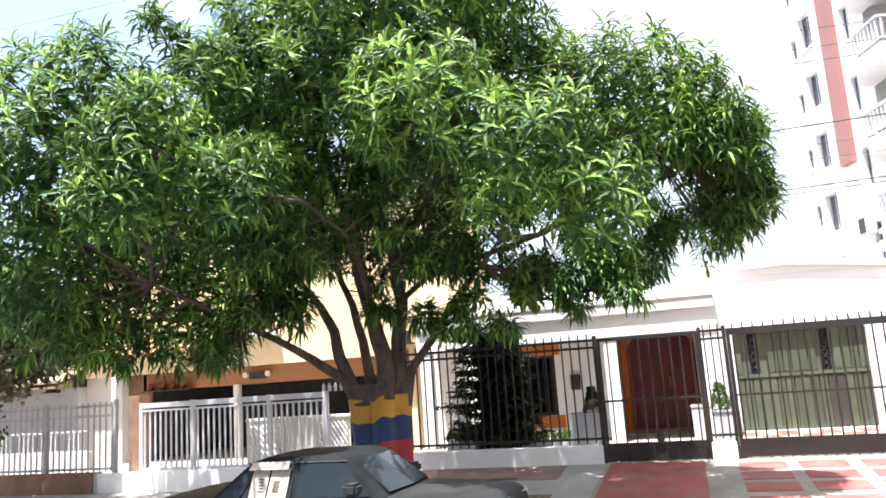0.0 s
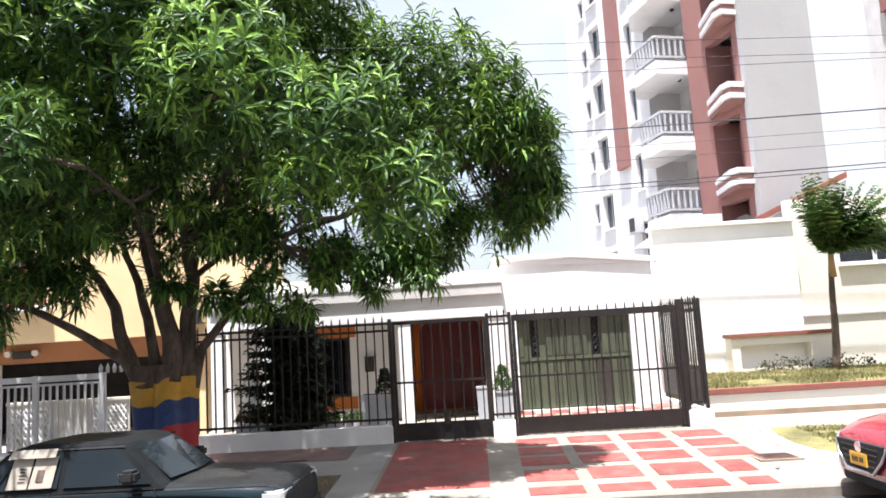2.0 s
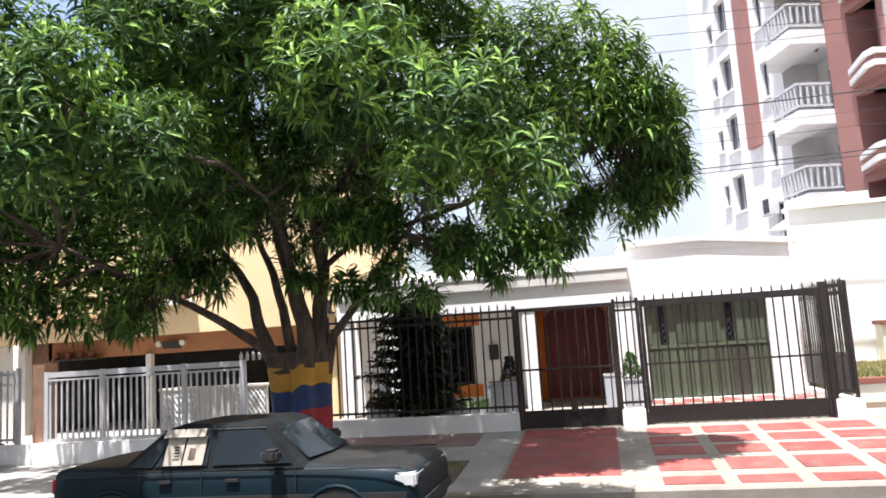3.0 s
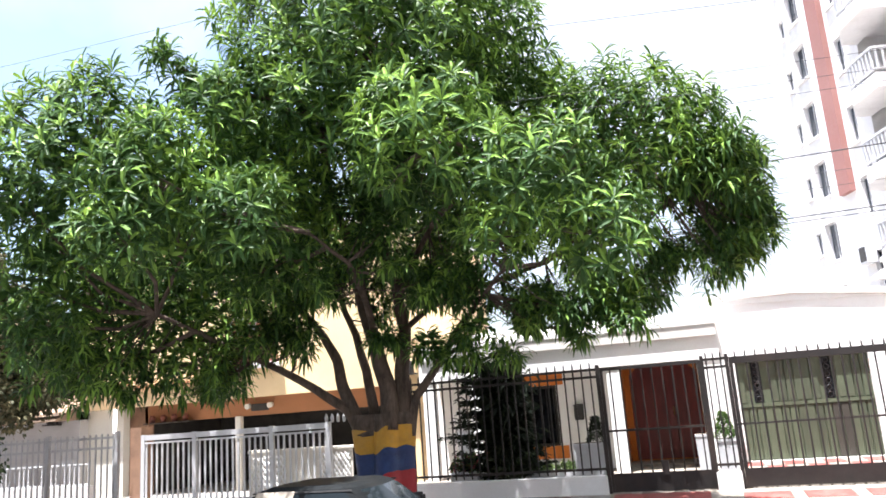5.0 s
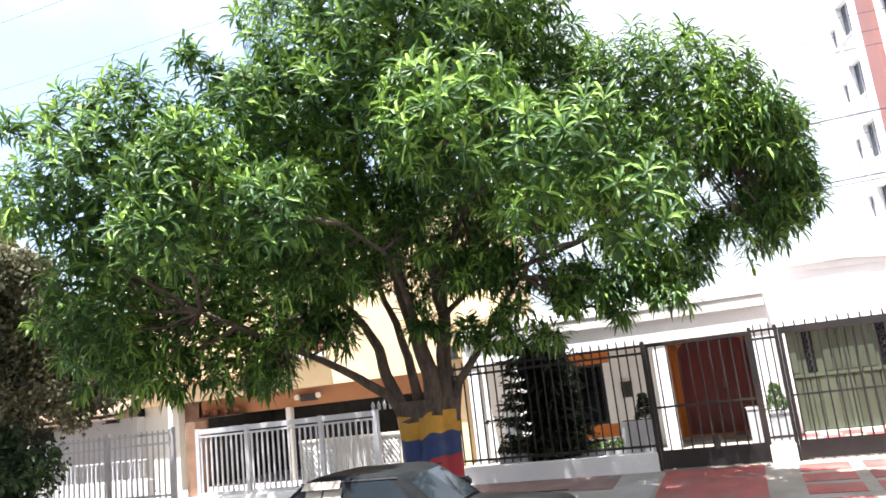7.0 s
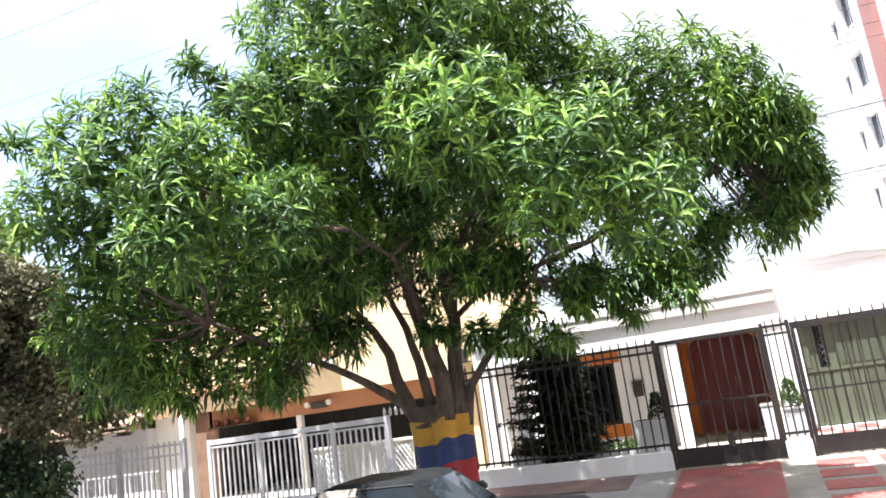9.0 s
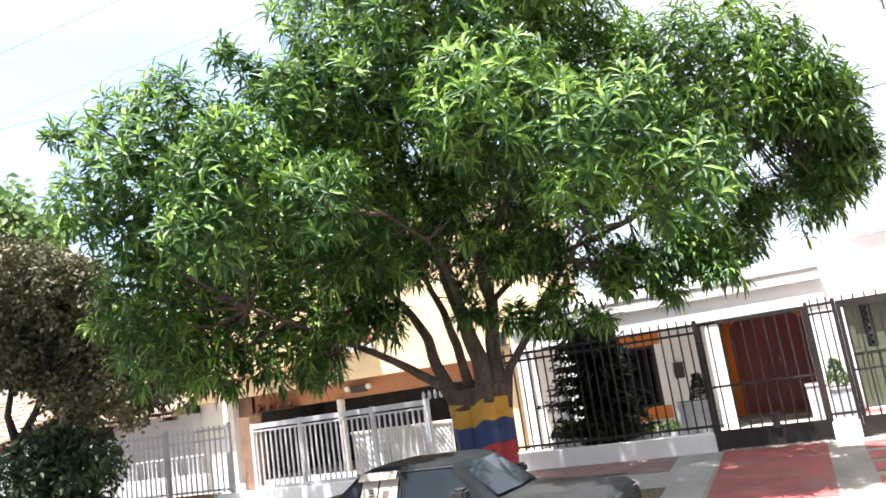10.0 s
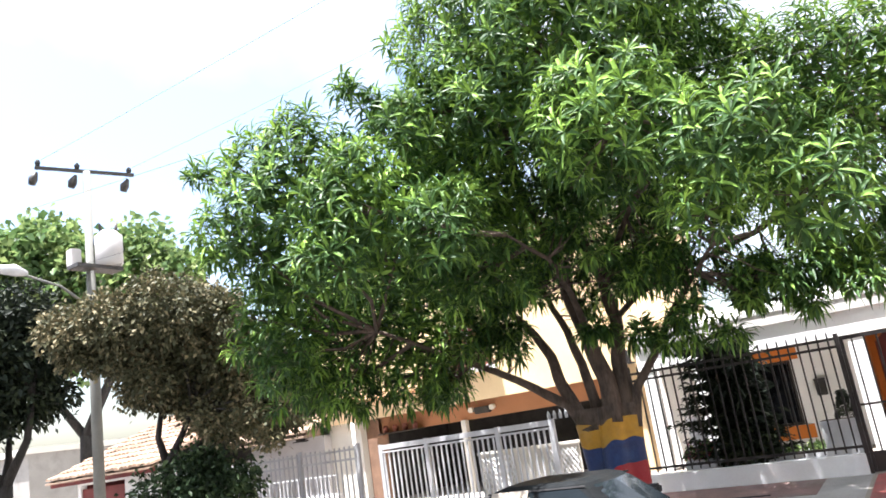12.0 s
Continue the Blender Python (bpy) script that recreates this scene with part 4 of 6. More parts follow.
# ---- apartment tower ----
def apartment_tower():
    t = thing("apartment_tower", "white and terracotta apartment tower with balconies", "building", (9.0, 23.85, 0), math.degrees(math.atan2(0.958, -0.287)))
    FLOOR, TOP = 2.8, 27.0

    def face_wall(name, x0, x1, holes, mat, z0=0.0, out=0.0):
        bm = wall(x0, x1, -0.3, 0.0, z0, TOP, holes)
        if out:
            bmesh.ops.translate(bm, verts=bm.verts, vec=(0, out, 0))
        return part(name, bm, mat, t)

    def windows(x0, x1, tops, h):
        return [(x0, x1, z - h, z) for z in tops]
    far = windows(10.85, 11.35, [12.7 + 2.45 * k for k in range(-4, 6)], 0.95)
    wide = windows(9.5, 10.5, [13.2 + 2.6 * k for k in range(-4, 6)], 1.55)
    narrow = windows(6.68, 7.25, [11.83 + FLOOR * k for k in range(-3, 6)], 1.45)
    recess = [(2.95, 5.75, 8.62 + FLOOR * k, 11.2 + FLOOR * k) for k in range(-2, 6)]
    loggia = [(0.35, 1.8, 9.3 + FLOOR * k, 11.44 + FLOOR * k) for k in range(-2, 6)]
    face_wall("wall", 0.0, 2.95, loggia, M["tower_pink"])
    face_wall("wall", 2.95, 13.0, far + wide + narrow + recess, M["tower_white"])
    part("wall", bbox(6.0, 12.7, -7.0, -2.6, 0, TOP), M["tower_white"], t)
    part("wall", bbox(0.02, 6.0, -2.6, -2.3, 0, TOP), M["tower_white"], t)
    # the plain white end face, with its shade put into a grey colour
    part("wall", bbox(-0.25, 0.0, -2.6, 0.04, 0, TOP), M["tower_white_shaded"], t, "plain white end wall, its shade put in as grey")
    part("wall", bbox(12.7, 13.0, -2.6, -0.3, 0, TOP), M["tower_white"], t)
    part("roof", bbox(-0.3, 13.1, -2.7, 0.1, TOP, TOP + 0.4), M["tower_white"], t)
    part("pilaster", bbox(7.62, 8.48, 0.0, 0.22, 8.7, TOP), M["tower_pink"], t, "terracotta stripe")
    for holes, depth in ((far, 0.12), (wide, 0.22), (narrow, 0.16)):
        for x0, x1, z0, z1 in holes:
            w = part("window", bbox(x0, x1, -depth - 0.03, -depth, z0, z1), M["tower_glass"], t)
            part("frame", wall(x0, x1, -depth, -depth + 0.04, z0, z1, [(x0 + 0.04, (x0 + x1) / 2 - 0.02, z0 + 0.05, z1 - 0.05), ((x0 + x1) / 2 + 0.02, x1 - 0.04, z0 + 0.05, z1 - 0.05)]), M["white_iron"], w)
            part("sill", bbox(x0 - 0.06, x1 + 0.06, 0.0, 0.1, z0 - 0.08, z0), M["tower_white"], w)
    baluster = mesh_of("baluster", bbox(-0.035, 0.035, -0.03, 0.03, 0, 0.62), M["white_iron"])
    for k, (x0, x1, z0, z1) in enumerate(recess):
        part("recess_wall", bbox(x0, x1, -1.5, -1.4, z0 - 0.2, z1 + 0.2), M["tower_white"], t)
        part("recess_side", bbox(x0 - 0.1, x0, -1.4, -0.3, z0 - 0.2, z1 + 0.2), M["tower_white"], t)
        part("recess_side", bbox(x1, x1 + 0.1, -1.4, -0.3, z0 - 0.2, z1 + 0.2), M["tower_white"], t)
        door = part("balcony_door", bbox(x0 + 0.4, x1 - 0.7, -1.39, -1.36, z0 + 0.05, z0 + 2.1), M["tower_glass"], t)
        part("frame", wall(x0 + 0.4, x1 - 0.7, -1.36, -1.32, z0 + 0.05, z0 + 2.1, [(x0 + 0.46, x0 + 1.2, z0 + 0.1, z0 + 2.04), (x0 + 1.28, x1 - 0.76, z0 + 0.1, z0 + 2.04)]), M["white_iron"], door)
        # a balcony whose front steps back at an angle
        out = [(x0, -1.4), (x0, 1.25), (x0 + 1.6, 1.25), (x1, 0.55), (x1, -1.4)]
        bal = bmesh.new()
        prism(bal, out, z0 - 0.22, z0, "z")
        bal = part("balcony", bal, M["tower_white"], t)
        edge = [(x0 + 0.06, 0.02), (x0 + 0.06, 1.2), (x0 + 1.58, 1.2), (x1 - 0.06, 0.52), (x1 - 0.06, 0.02)]
        for (ax, ay), (bx, by) in zip(edge, edge[1:]):
            bm = bmesh.new()
            tube(bm, [(ax, ay, z0 + 0.16), (bx, by, z0 + 0.16)], 0.05, 4)
            part("rail", bm, M["white_iron"], bal)
            bm = bmesh.new()
            tube(bm, [(ax, ay, z0 + 0.9), (bx, by, z0 + 0.9)], 0.06, 4)
            part("rail", bm, M["white_iron"], bal)
            n = max(1, int(math.hypot(bx - ax, by - ay) / 0.2))
            for i in range(n):
                f = (i + 0.5) / n
                share("baluster", baluster, bal, (ax + (bx - ax) * f, ay + (by - ay) * f, z0 + 0.22))
        # the sloping cheek under the front
        bm = bmesh.new()
        prism(bm, [(x0, -0.0), (x0, 1.25), (x0 + 1.6, 1.25), (x1, 0.55), (x1, 0.0)], z0 - 0.5, z0 - 0.22, "z")
        part("fascia", bm, M["tower_white"], bal)
        bm = bmesh.new()
        tube(bm, [(x0 + 1.2, -0.4, z1 - 0.02), (x0 + 1.2, -0.4, z1 - 0.1)], [0.1, 0.06], 8)
        part("ceiling_lamp", bm, M["dark_metal"], t)
    for x0, x1, z0, z1 in loggia:
        part("loggia_wall", bbox(x0 - 0.1, x1, -1.1, -1.0, z0 - 0.1, z1 + 0.1), M["tower_pink"], t)
        part("loggia_side", bbox(x1, x1 + 0.08, -1.0, -0.3, z0 - 0.1, z1 + 0.1), M["tower_pink"], t)
        part("loggia_floor", bbox(x0 - 0.1, x1, -1.0, -0.01, z0 - 0.12, z0), M["tower_pink"], t)
        w = part("window", bbox(x0, x0 + 0.9, -0.99, -0.96, z0 + 0.1, z1 - 0.1), M["tower_glass"], t)
        part("frame", wall(x0, x0 + 0.9, -0.96, -0.92, z0 + 0.1, z1 - 0.1, [(x0 + 0.06, x0 + 0.42, z0 + 0.16, z1 - 0.16), (x0 + 0.48, x0 + 0.84, z0 + 0.16, z1 - 0.16)]), M["white_iron"], w)
        for dz in (0.0, 0.36):
            bm = bmesh.new()
            prism(bm, [(-0.1, 0.0), (-0.1, 0.62), (0.3, 0.66), (1.85, 0.12), (1.85, 0.0)], z0 - 0.3 + dz, z0 - 0.13 + dz, "z")
            part("parapet_band", bm, M["tower_white"], t, "white parapet band")
        bm = bmesh.new()
        prism(bm, [(-0.04, 0.01), (-0.04, 0.52), (0.3, 0.55), (1.8, 0.07), (1.8, 0.01)], z0 - 0.42, z0 + 0.2, "z")
        part("parapet", bm, M["tower_pink"], t)
    ac = part("air_conditioner", bbox(7.0, 7.8, 0.02, 0.4, 5.8, 6.5, 0.02), M["white_pot"], t, "white air conditioner box")
    part("grille", bbox(7.08, 7.5, 0.4, 0.415, 5.88, 6.42), M["dark_metal"], ac)
    # the second wing, set back to the other side
    part("wing_wall", bbox(4.6, 5.6, -22, -10.8, 0, TOP - 3), M["tower_white"], t)
    for k in range(0, 7):
        part("wing_balcony", bbox(3.6, 4.6, -12.4, -10.6, 6.2 + FLOOR * k, 7.4 + FLOOR * k, 0.02), M["tower_pink"], t)


apartment_tower()
# roofs between the tower and the white wall
bm = bmesh.new()
prism(bm, [(4.9, 4.3), (7.6, 4.3), (7.6, 5.2), (6.6, 5.2), (5.6, 4.75)], 23.0, 23.4, "y")
setting("wall_behind", bm, M["tower_white"], "low pale wall behind the boundary", "wall")
bm = bmesh.new()
prism(bm, [(8.2, 4.6), (11.2, 4.6), (11.2, 5.9)], 22.6, 23.2, "y")
setting("gable_behind", bm, M["tower_white"], "pale gable with a red edge behind the wall", "wall")
bm = bmesh.new()
prism(bm, [(8.1, 4.62), (11.2, 5.96), (11.2, 6.14), (7.9, 4.72)], 22.5, 23.2, "y")
setting("gable_edge", bm, M["terracotta"], "red tiled edge of the gable", "roof")
bm = bmesh.new()
prism(bm, [(7.55, 4.82), (8.5, 4.82), (8.1, 5.05)], 22.4, 23.4, "y")
setting("small_roof", bm, M["dark_metal"], "small dark roof over the wall", "roof")


# ---- poles and wires ----
def utility_pole():
    p = thing("utility_pole", "round concrete utility pole with transformer and cross arm", "pole", (-18.4, 11.3, STREET))
    bm = bmesh.new()
    tube(bm, [(0, 0, 0), (0, 0, 5), (0, 0, 10.45)], [0.15, 0.13, 0.1], 14)
    part("shaft", bm, M["pole"], p)
    bm = bmesh.new()
    tube(bm, [(-0.66, -1.08, 10.55), (0.63, 1.03, 10.35)], 0.06, 4)
    arm = part("cross_arm", bm, M["dark_metal"], p, "dark steel cross arm")
    for f in (-1.0, -0.2, 0.9):
        bm = bmesh.new()
        c = Vector((0.62 * f, 1.02 * f, 10.48 - 0.1 * f))
        tube(bm, [tuple(c), tuple(c + Vector((0, 0, 0.12))), tuple(c + Vector((0, 0, 0.2)))], [0.05, 0.08, 0.03], 8)
        part("insulator", bm, M["glass_dark"], arm)
        bm = bmesh.new()
        c = Vector((0.62 * f - 0.05, 1.02 * f, 10.14 - 0.1 * f))
        tube(bm, [tuple(c + Vector((0, 0, 0.2))), tuple(c + Vector((-0.1, -0.05, 0.02))), tuple(c + Vector((-0.14, -0.07, -0.14)))], [0.04, 0.13, 0.09], 8)
        part("fuse", bm, M["dark_metal"], arm, "dark fuse holder")
    bm = bmesh.new()
    tube(bm, [(0.25, 0.4, 7.7), (0.25, 0.4, 7.8), (0.25, 0.4, 8.55), (0.25, 0.4, 8.7)], [0.3, 0.36, 0.36, 0.2], 16)
    tr = part("transformer", bm, M["grey_wall"], p, "white cylindrical transformer")
    for a in (-0.6, 0.6):
        bm = bmesh.new()
        tube(bm, [(0.25 + 0.2 * a, 0.4 + 0.2 * a, 8.58), (0.25 + 0.26 * a, 0.4 + 0.26 * a, 8.95)], [0.06, 0.03], 8)
        part("bushing", bm, M["dark_metal"], tr)
    part("bracket", bbox(-0.1, 0.4, -0.6, 0.7, 7.6, 7.7), M["dark_metal"], p)
    part("box", bbox(-0.3, -0.02, -0.5, -0.22, 7.7, 8.2, 0.02), M["grey_wall"], p)
    bm = bmesh.new()
    tube(bm, [(0, 0, 6.6), (0.1, -0.9, 7.1), (0.2, -1.9, 7.3)], 0.035, 8)
    lamp = part("lamp_arm", bm, M["pole"], p)
    bm = bmesh.new()
    tube(bm, [(0.2, -1.8, 7.33), (0.22, -2.1, 7.38), (0.26, -2.6, 7.36)], [0.07, 0.15, 0.09], 10)
    part("lamp_head", bm, M["white_pot"], lamp, "white street lamp head", True)
    return p


pole = utility_pole()


def wire(name, a, b, sag, r):
    """A cable that hangs between two points."""
    a, b = Vector(a), Vector(b)
    bm = bmesh.new()
    pts = [a.lerp(b, f) - Vector((0, 0, sag * 4 * f * (1 - f))) for f in (i / 40 for i in range(41))]
    tube(bm, [tuple(p) for p in pts], r, 5, False)
    tagged(link(name, bm, M["wire"]), "black overhead cable along the street", "cable", "overhead cables")


for f in (-1.0, 0.9):
    wire("cable", (-18.4 + 0.62 * f, 11.3 + 1.02 * f, 10.2 - 0.1 * f), (34 + 0.62 * f, 10.2 + 1.02 * f, 10.2 - 0.1 * f), 0.5, 0.004)
copy_thing(pole, pose(34, 10.2, STREET))
copy_thing(pole, pose(30, 20.35, STREET))
bm = bmesh.new()
tube(bm, [(-6.3, 20.6, 6.5), (-6.3, 20.6, 7.7)], 0.04, 8)
setting("wire_mast", bm, M["pole"], "thin steel mast on the roof", "mast")
wire("cable", (-18.3, 9.6, 6.75), (34, 9.2, 4.1), 0.3, 0.0035)
wire("cable", (-18.3, 9.6, 6.5), (34, 9.2, 3.9), 0.3, 0.0035)
wire("cable", (-18.3, 9.6, 8.6), (34, 9.2, 3.4), 0.3, 0.0045)
for z0, z1, r in ((7.4, 7.65, 0.018), (6.9, 7.1, 0.006), (6.5, 6.75, 0.006), (5.72, 6.35, 0.016), (5.6, 6.22, 0.012), (9.4, 8.5, 0.008)):
    wire("cable", (-6.3, 20.6, z0), (30, 20.35, z1), 0.12, r)



# ---- distant house ----
def far_house():
    """White house whose tiled roof falls towards the street, with a carport wall in dark red."""
    h = thing("far_house", "low white house with a tan clay tile roof", "house", (0, 0, 0))
    x0, x1, y0, z0, rise = -24.85, -19.35, 13.45, 1.94, 0.36
    part("wall", wall(-24.3, -19.5, 14.2, 14.4, STREET, 2.0, [(-24.1, -21.75, STREET, 1.72)]), M["white_wall"], h)
    part("back", bbox(-24.3, -19.5, 17.4, 17.6, STREET, 3.0), M["shaded_room"], h)
    part("side_wall", bbox(-24.3, -24.1, 14.4, 17.4, STREET, 2.1), M["maroon"], h, "dark red side wall")
    part("gate", bbox(-24.1, -21.75, 14.25, 14.3, STREET + 0.03, 1.6), M["maroon"], h, "dark red sheet metal gate")
    part("fascia", bbox(x0 + 0.1, x1, 13.56, 13.62, 1.78, 1.93), M["maroon"], h, "dark red fascia")
    bm = bmesh.new()
    rnd = random.Random(77)
    for i in range(25):
        x = x0 + 0.12 + i * 0.22
        for j in range(11):
            y, z = y0 + j * 0.42, z0 + j * 0.42 * rise
            dz, dx = rnd.uniform(-0.012, 0.014), rnd.uniform(-0.012, 0.012)
            a = [(x + dx + 0.11 * math.cos(t), y, z + 0.065 + dz + 0.085 * math.sin(t)) for t in (k * math.pi / 4 for k in range(5))]
            b = [(p[0], p[1] + 0.47, p[2] + 0.47 * rise - 0.055) for p in a]
            va, vb = [bm.verts.new(p) for p in a], [bm.verts.new(p) for p in b]
            for k in range(4):
                bm.faces.new((va[k], va[k + 1], vb[k + 1], vb[k]))
            bm.faces.new(va)
    tagged(part("tiles", bm, M["roof_tile"], h), kind="stuff")
    bm = bmesh.new()
    tube(bm, [(x0, 18.05, z0 + 4.6 * rise + 0.04), (x1, 18.05, z0 + 4.6 * rise + 0.04)], 0.12, 8)
    part("ridge", bm, M["roof_tile"], h)
    bm = bmesh.new()
    y1 = y0 + 4.6
    prism(bm, [(y0, z0 - 0.05), (y1, z0 + 4.6 * rise - 0.05), (y1, z0 + 4.6 * rise), (y0, z0)], x0, x1, "x")
    part("roof", bm, M["roof_tile"], h)


far_house()
setting("far_block", bbox(-60, -40, 20.9, 31, STREET, 3.75), M["concrete"], "grey house far down the street", "building")
setting("far_block_parapet", bbox(-60.1, -39.8, 20.6, 31.2, 3.75, 4.05), M["cream_wall"], "pale parapet of the far house", "trim")


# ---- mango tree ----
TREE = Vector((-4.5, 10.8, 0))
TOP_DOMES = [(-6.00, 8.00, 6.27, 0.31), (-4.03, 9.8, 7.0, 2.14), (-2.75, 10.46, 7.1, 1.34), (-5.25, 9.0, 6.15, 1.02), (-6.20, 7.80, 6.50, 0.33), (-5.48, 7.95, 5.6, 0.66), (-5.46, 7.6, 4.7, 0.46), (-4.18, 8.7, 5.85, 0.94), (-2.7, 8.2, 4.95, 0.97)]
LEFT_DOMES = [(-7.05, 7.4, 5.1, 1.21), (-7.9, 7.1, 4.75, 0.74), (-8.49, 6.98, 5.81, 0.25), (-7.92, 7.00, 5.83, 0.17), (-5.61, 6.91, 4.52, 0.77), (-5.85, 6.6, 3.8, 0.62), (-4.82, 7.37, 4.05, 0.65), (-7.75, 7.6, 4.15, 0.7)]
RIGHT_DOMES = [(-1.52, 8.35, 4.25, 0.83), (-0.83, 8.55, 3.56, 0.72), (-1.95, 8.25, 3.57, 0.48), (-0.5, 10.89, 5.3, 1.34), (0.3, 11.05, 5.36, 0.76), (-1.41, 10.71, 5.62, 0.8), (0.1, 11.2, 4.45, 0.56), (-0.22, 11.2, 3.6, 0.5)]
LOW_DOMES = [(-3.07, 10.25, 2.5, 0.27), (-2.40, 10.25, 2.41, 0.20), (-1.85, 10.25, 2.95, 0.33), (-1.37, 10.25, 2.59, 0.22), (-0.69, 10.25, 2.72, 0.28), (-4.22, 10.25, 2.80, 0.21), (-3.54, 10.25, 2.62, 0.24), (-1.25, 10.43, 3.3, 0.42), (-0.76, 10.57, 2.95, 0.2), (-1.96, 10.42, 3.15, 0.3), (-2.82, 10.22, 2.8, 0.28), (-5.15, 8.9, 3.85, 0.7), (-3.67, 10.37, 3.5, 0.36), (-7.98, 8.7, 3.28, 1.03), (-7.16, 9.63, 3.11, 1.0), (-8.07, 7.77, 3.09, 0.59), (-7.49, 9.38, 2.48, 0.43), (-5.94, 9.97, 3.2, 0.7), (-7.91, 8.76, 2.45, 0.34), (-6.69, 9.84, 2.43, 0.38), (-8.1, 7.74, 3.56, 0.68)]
# the far side and inside of the crown; hidden left lobes added to shade the gate
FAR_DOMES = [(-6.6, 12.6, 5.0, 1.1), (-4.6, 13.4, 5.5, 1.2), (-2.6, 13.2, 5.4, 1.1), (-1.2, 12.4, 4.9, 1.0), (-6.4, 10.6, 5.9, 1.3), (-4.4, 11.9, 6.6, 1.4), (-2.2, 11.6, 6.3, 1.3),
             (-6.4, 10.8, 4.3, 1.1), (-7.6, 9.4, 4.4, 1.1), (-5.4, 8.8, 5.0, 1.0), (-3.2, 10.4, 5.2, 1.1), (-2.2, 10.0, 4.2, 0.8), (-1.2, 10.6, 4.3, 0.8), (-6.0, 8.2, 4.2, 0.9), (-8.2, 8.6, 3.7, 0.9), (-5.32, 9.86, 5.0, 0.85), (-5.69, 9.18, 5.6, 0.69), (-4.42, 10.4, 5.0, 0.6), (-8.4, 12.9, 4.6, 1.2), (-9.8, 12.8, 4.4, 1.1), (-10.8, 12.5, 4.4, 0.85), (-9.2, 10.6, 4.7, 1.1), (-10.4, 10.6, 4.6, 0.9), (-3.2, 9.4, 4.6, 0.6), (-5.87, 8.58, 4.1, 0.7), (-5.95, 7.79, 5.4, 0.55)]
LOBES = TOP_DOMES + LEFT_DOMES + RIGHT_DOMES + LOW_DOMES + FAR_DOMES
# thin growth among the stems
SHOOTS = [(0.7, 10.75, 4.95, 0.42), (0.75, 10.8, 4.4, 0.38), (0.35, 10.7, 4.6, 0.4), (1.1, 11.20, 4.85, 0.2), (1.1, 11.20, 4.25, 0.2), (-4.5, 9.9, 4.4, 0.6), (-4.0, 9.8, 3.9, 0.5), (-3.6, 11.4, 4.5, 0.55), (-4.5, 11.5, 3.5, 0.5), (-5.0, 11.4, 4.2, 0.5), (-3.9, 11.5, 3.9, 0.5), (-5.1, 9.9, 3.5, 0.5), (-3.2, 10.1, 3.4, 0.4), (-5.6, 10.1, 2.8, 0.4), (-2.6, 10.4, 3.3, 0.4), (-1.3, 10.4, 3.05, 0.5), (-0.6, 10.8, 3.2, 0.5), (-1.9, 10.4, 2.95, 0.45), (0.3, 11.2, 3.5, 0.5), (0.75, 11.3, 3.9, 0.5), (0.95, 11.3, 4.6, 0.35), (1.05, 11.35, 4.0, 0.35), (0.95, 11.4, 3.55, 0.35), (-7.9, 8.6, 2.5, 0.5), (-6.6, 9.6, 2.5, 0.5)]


def leaf_fan(rnd, vs, fs, at, axis, leaves, length=0.25, width=0.05, droop=0.6):
    """Adds a rosette of long, folded, drooping leaves round the tip of a twig."""
    axis = axis.normalized()
    s = axis.orthogonal().normalized()
    u = axis.cross(s)
    for k in range(leaves):
        a = k * 2.4 + rnd.uniform(-0.3, 0.3)
        wide = 0.75 + 0.95 * (k + 0.5) / leaves + rnd.uniform(-0.15, 0.15)
        d = axis * math.cos(wide) + (s * math.cos(a) + u * math.sin(a)) * math.sin(wide)
        ln = length * rnd.uniform(0.75, 1.2)
        base = at - axis * 0.09 * k / leaves
        side = Vector((d.y, -d.x, 0))
        side = (side.normalized() if side.length > 0.05 else s) * width * rnd.uniform(0.8, 1.15) / 2
        fall = droop * rnd.uniform(0.5, 1.4)
        d1 = Vector((d.x, d.y, d.z - fall * 0.5)).normalized()
        d2 = Vector((d.x, d.y, d.z - fall * 1.5)).normalized()
        p1 = base + d * ln * 0.4
        p2 = p1 + d1 * ln * 0.33
        p3 = p2 + d2 * ln * 0.3
        lift = Vector((0, 0, width * 0.22))
        b = len(vs)
        vs += [base, p1 - side + lift, p1, p1 + side + lift, p2 - side * 0.8 + lift, p2, p2 + side * 0.8 + lift, p3]
        fs += [(b, b + 1, b + 2), (b, b + 2, b + 3), (b + 1, b + 4, b + 5, b + 2), (b + 2, b + 5, b + 6, b + 3), (b + 4, b + 7, b + 5), (b + 5, b + 7, b + 6)]


def plain_fan(rnd, vs, fs, at, leaves, length=0.27, width=0.065):
    """Adds plainer leaves, for the inside of the crown."""
    for k in range(leaves):
        d = Vector((rnd.gauss(0, 1), rnd.gauss(0, 1), rnd.gauss(-0.25, 0.7))).normalized()
        side = Vector((rnd.gauss(0, 1), rnd.gauss(0, 1), rnd.gauss(0, 1))).cross(d).normalized() * width / 2
        p = at - d * 0.05
        b = len(vs)
        vs += [p, p + d * length * 0.5 - side, p + d * length, p + d * length * 0.5 + side]
        fs += [(b, b + 1, b + 2), (b, b + 2, b + 3)]


class Spacing:
    """Keeps points a least distance apart."""

    def __init__(self, gap):
        self.gap, self.cells = gap, {}

    def free(self, p):
        key = tuple(int(math.floor(c / self.gap)) for c in p)
        for i in (-1, 0, 1):
            for j in (-1, 0, 1):
                for k in (-1, 0, 1):
                    for q in self.cells.get((key[0] + i, key[1] + j, key[2] + k), ()):
                        if (q - p).length < self.gap:
                            return False
        self.cells.setdefault(key, []).append(p)
        return True


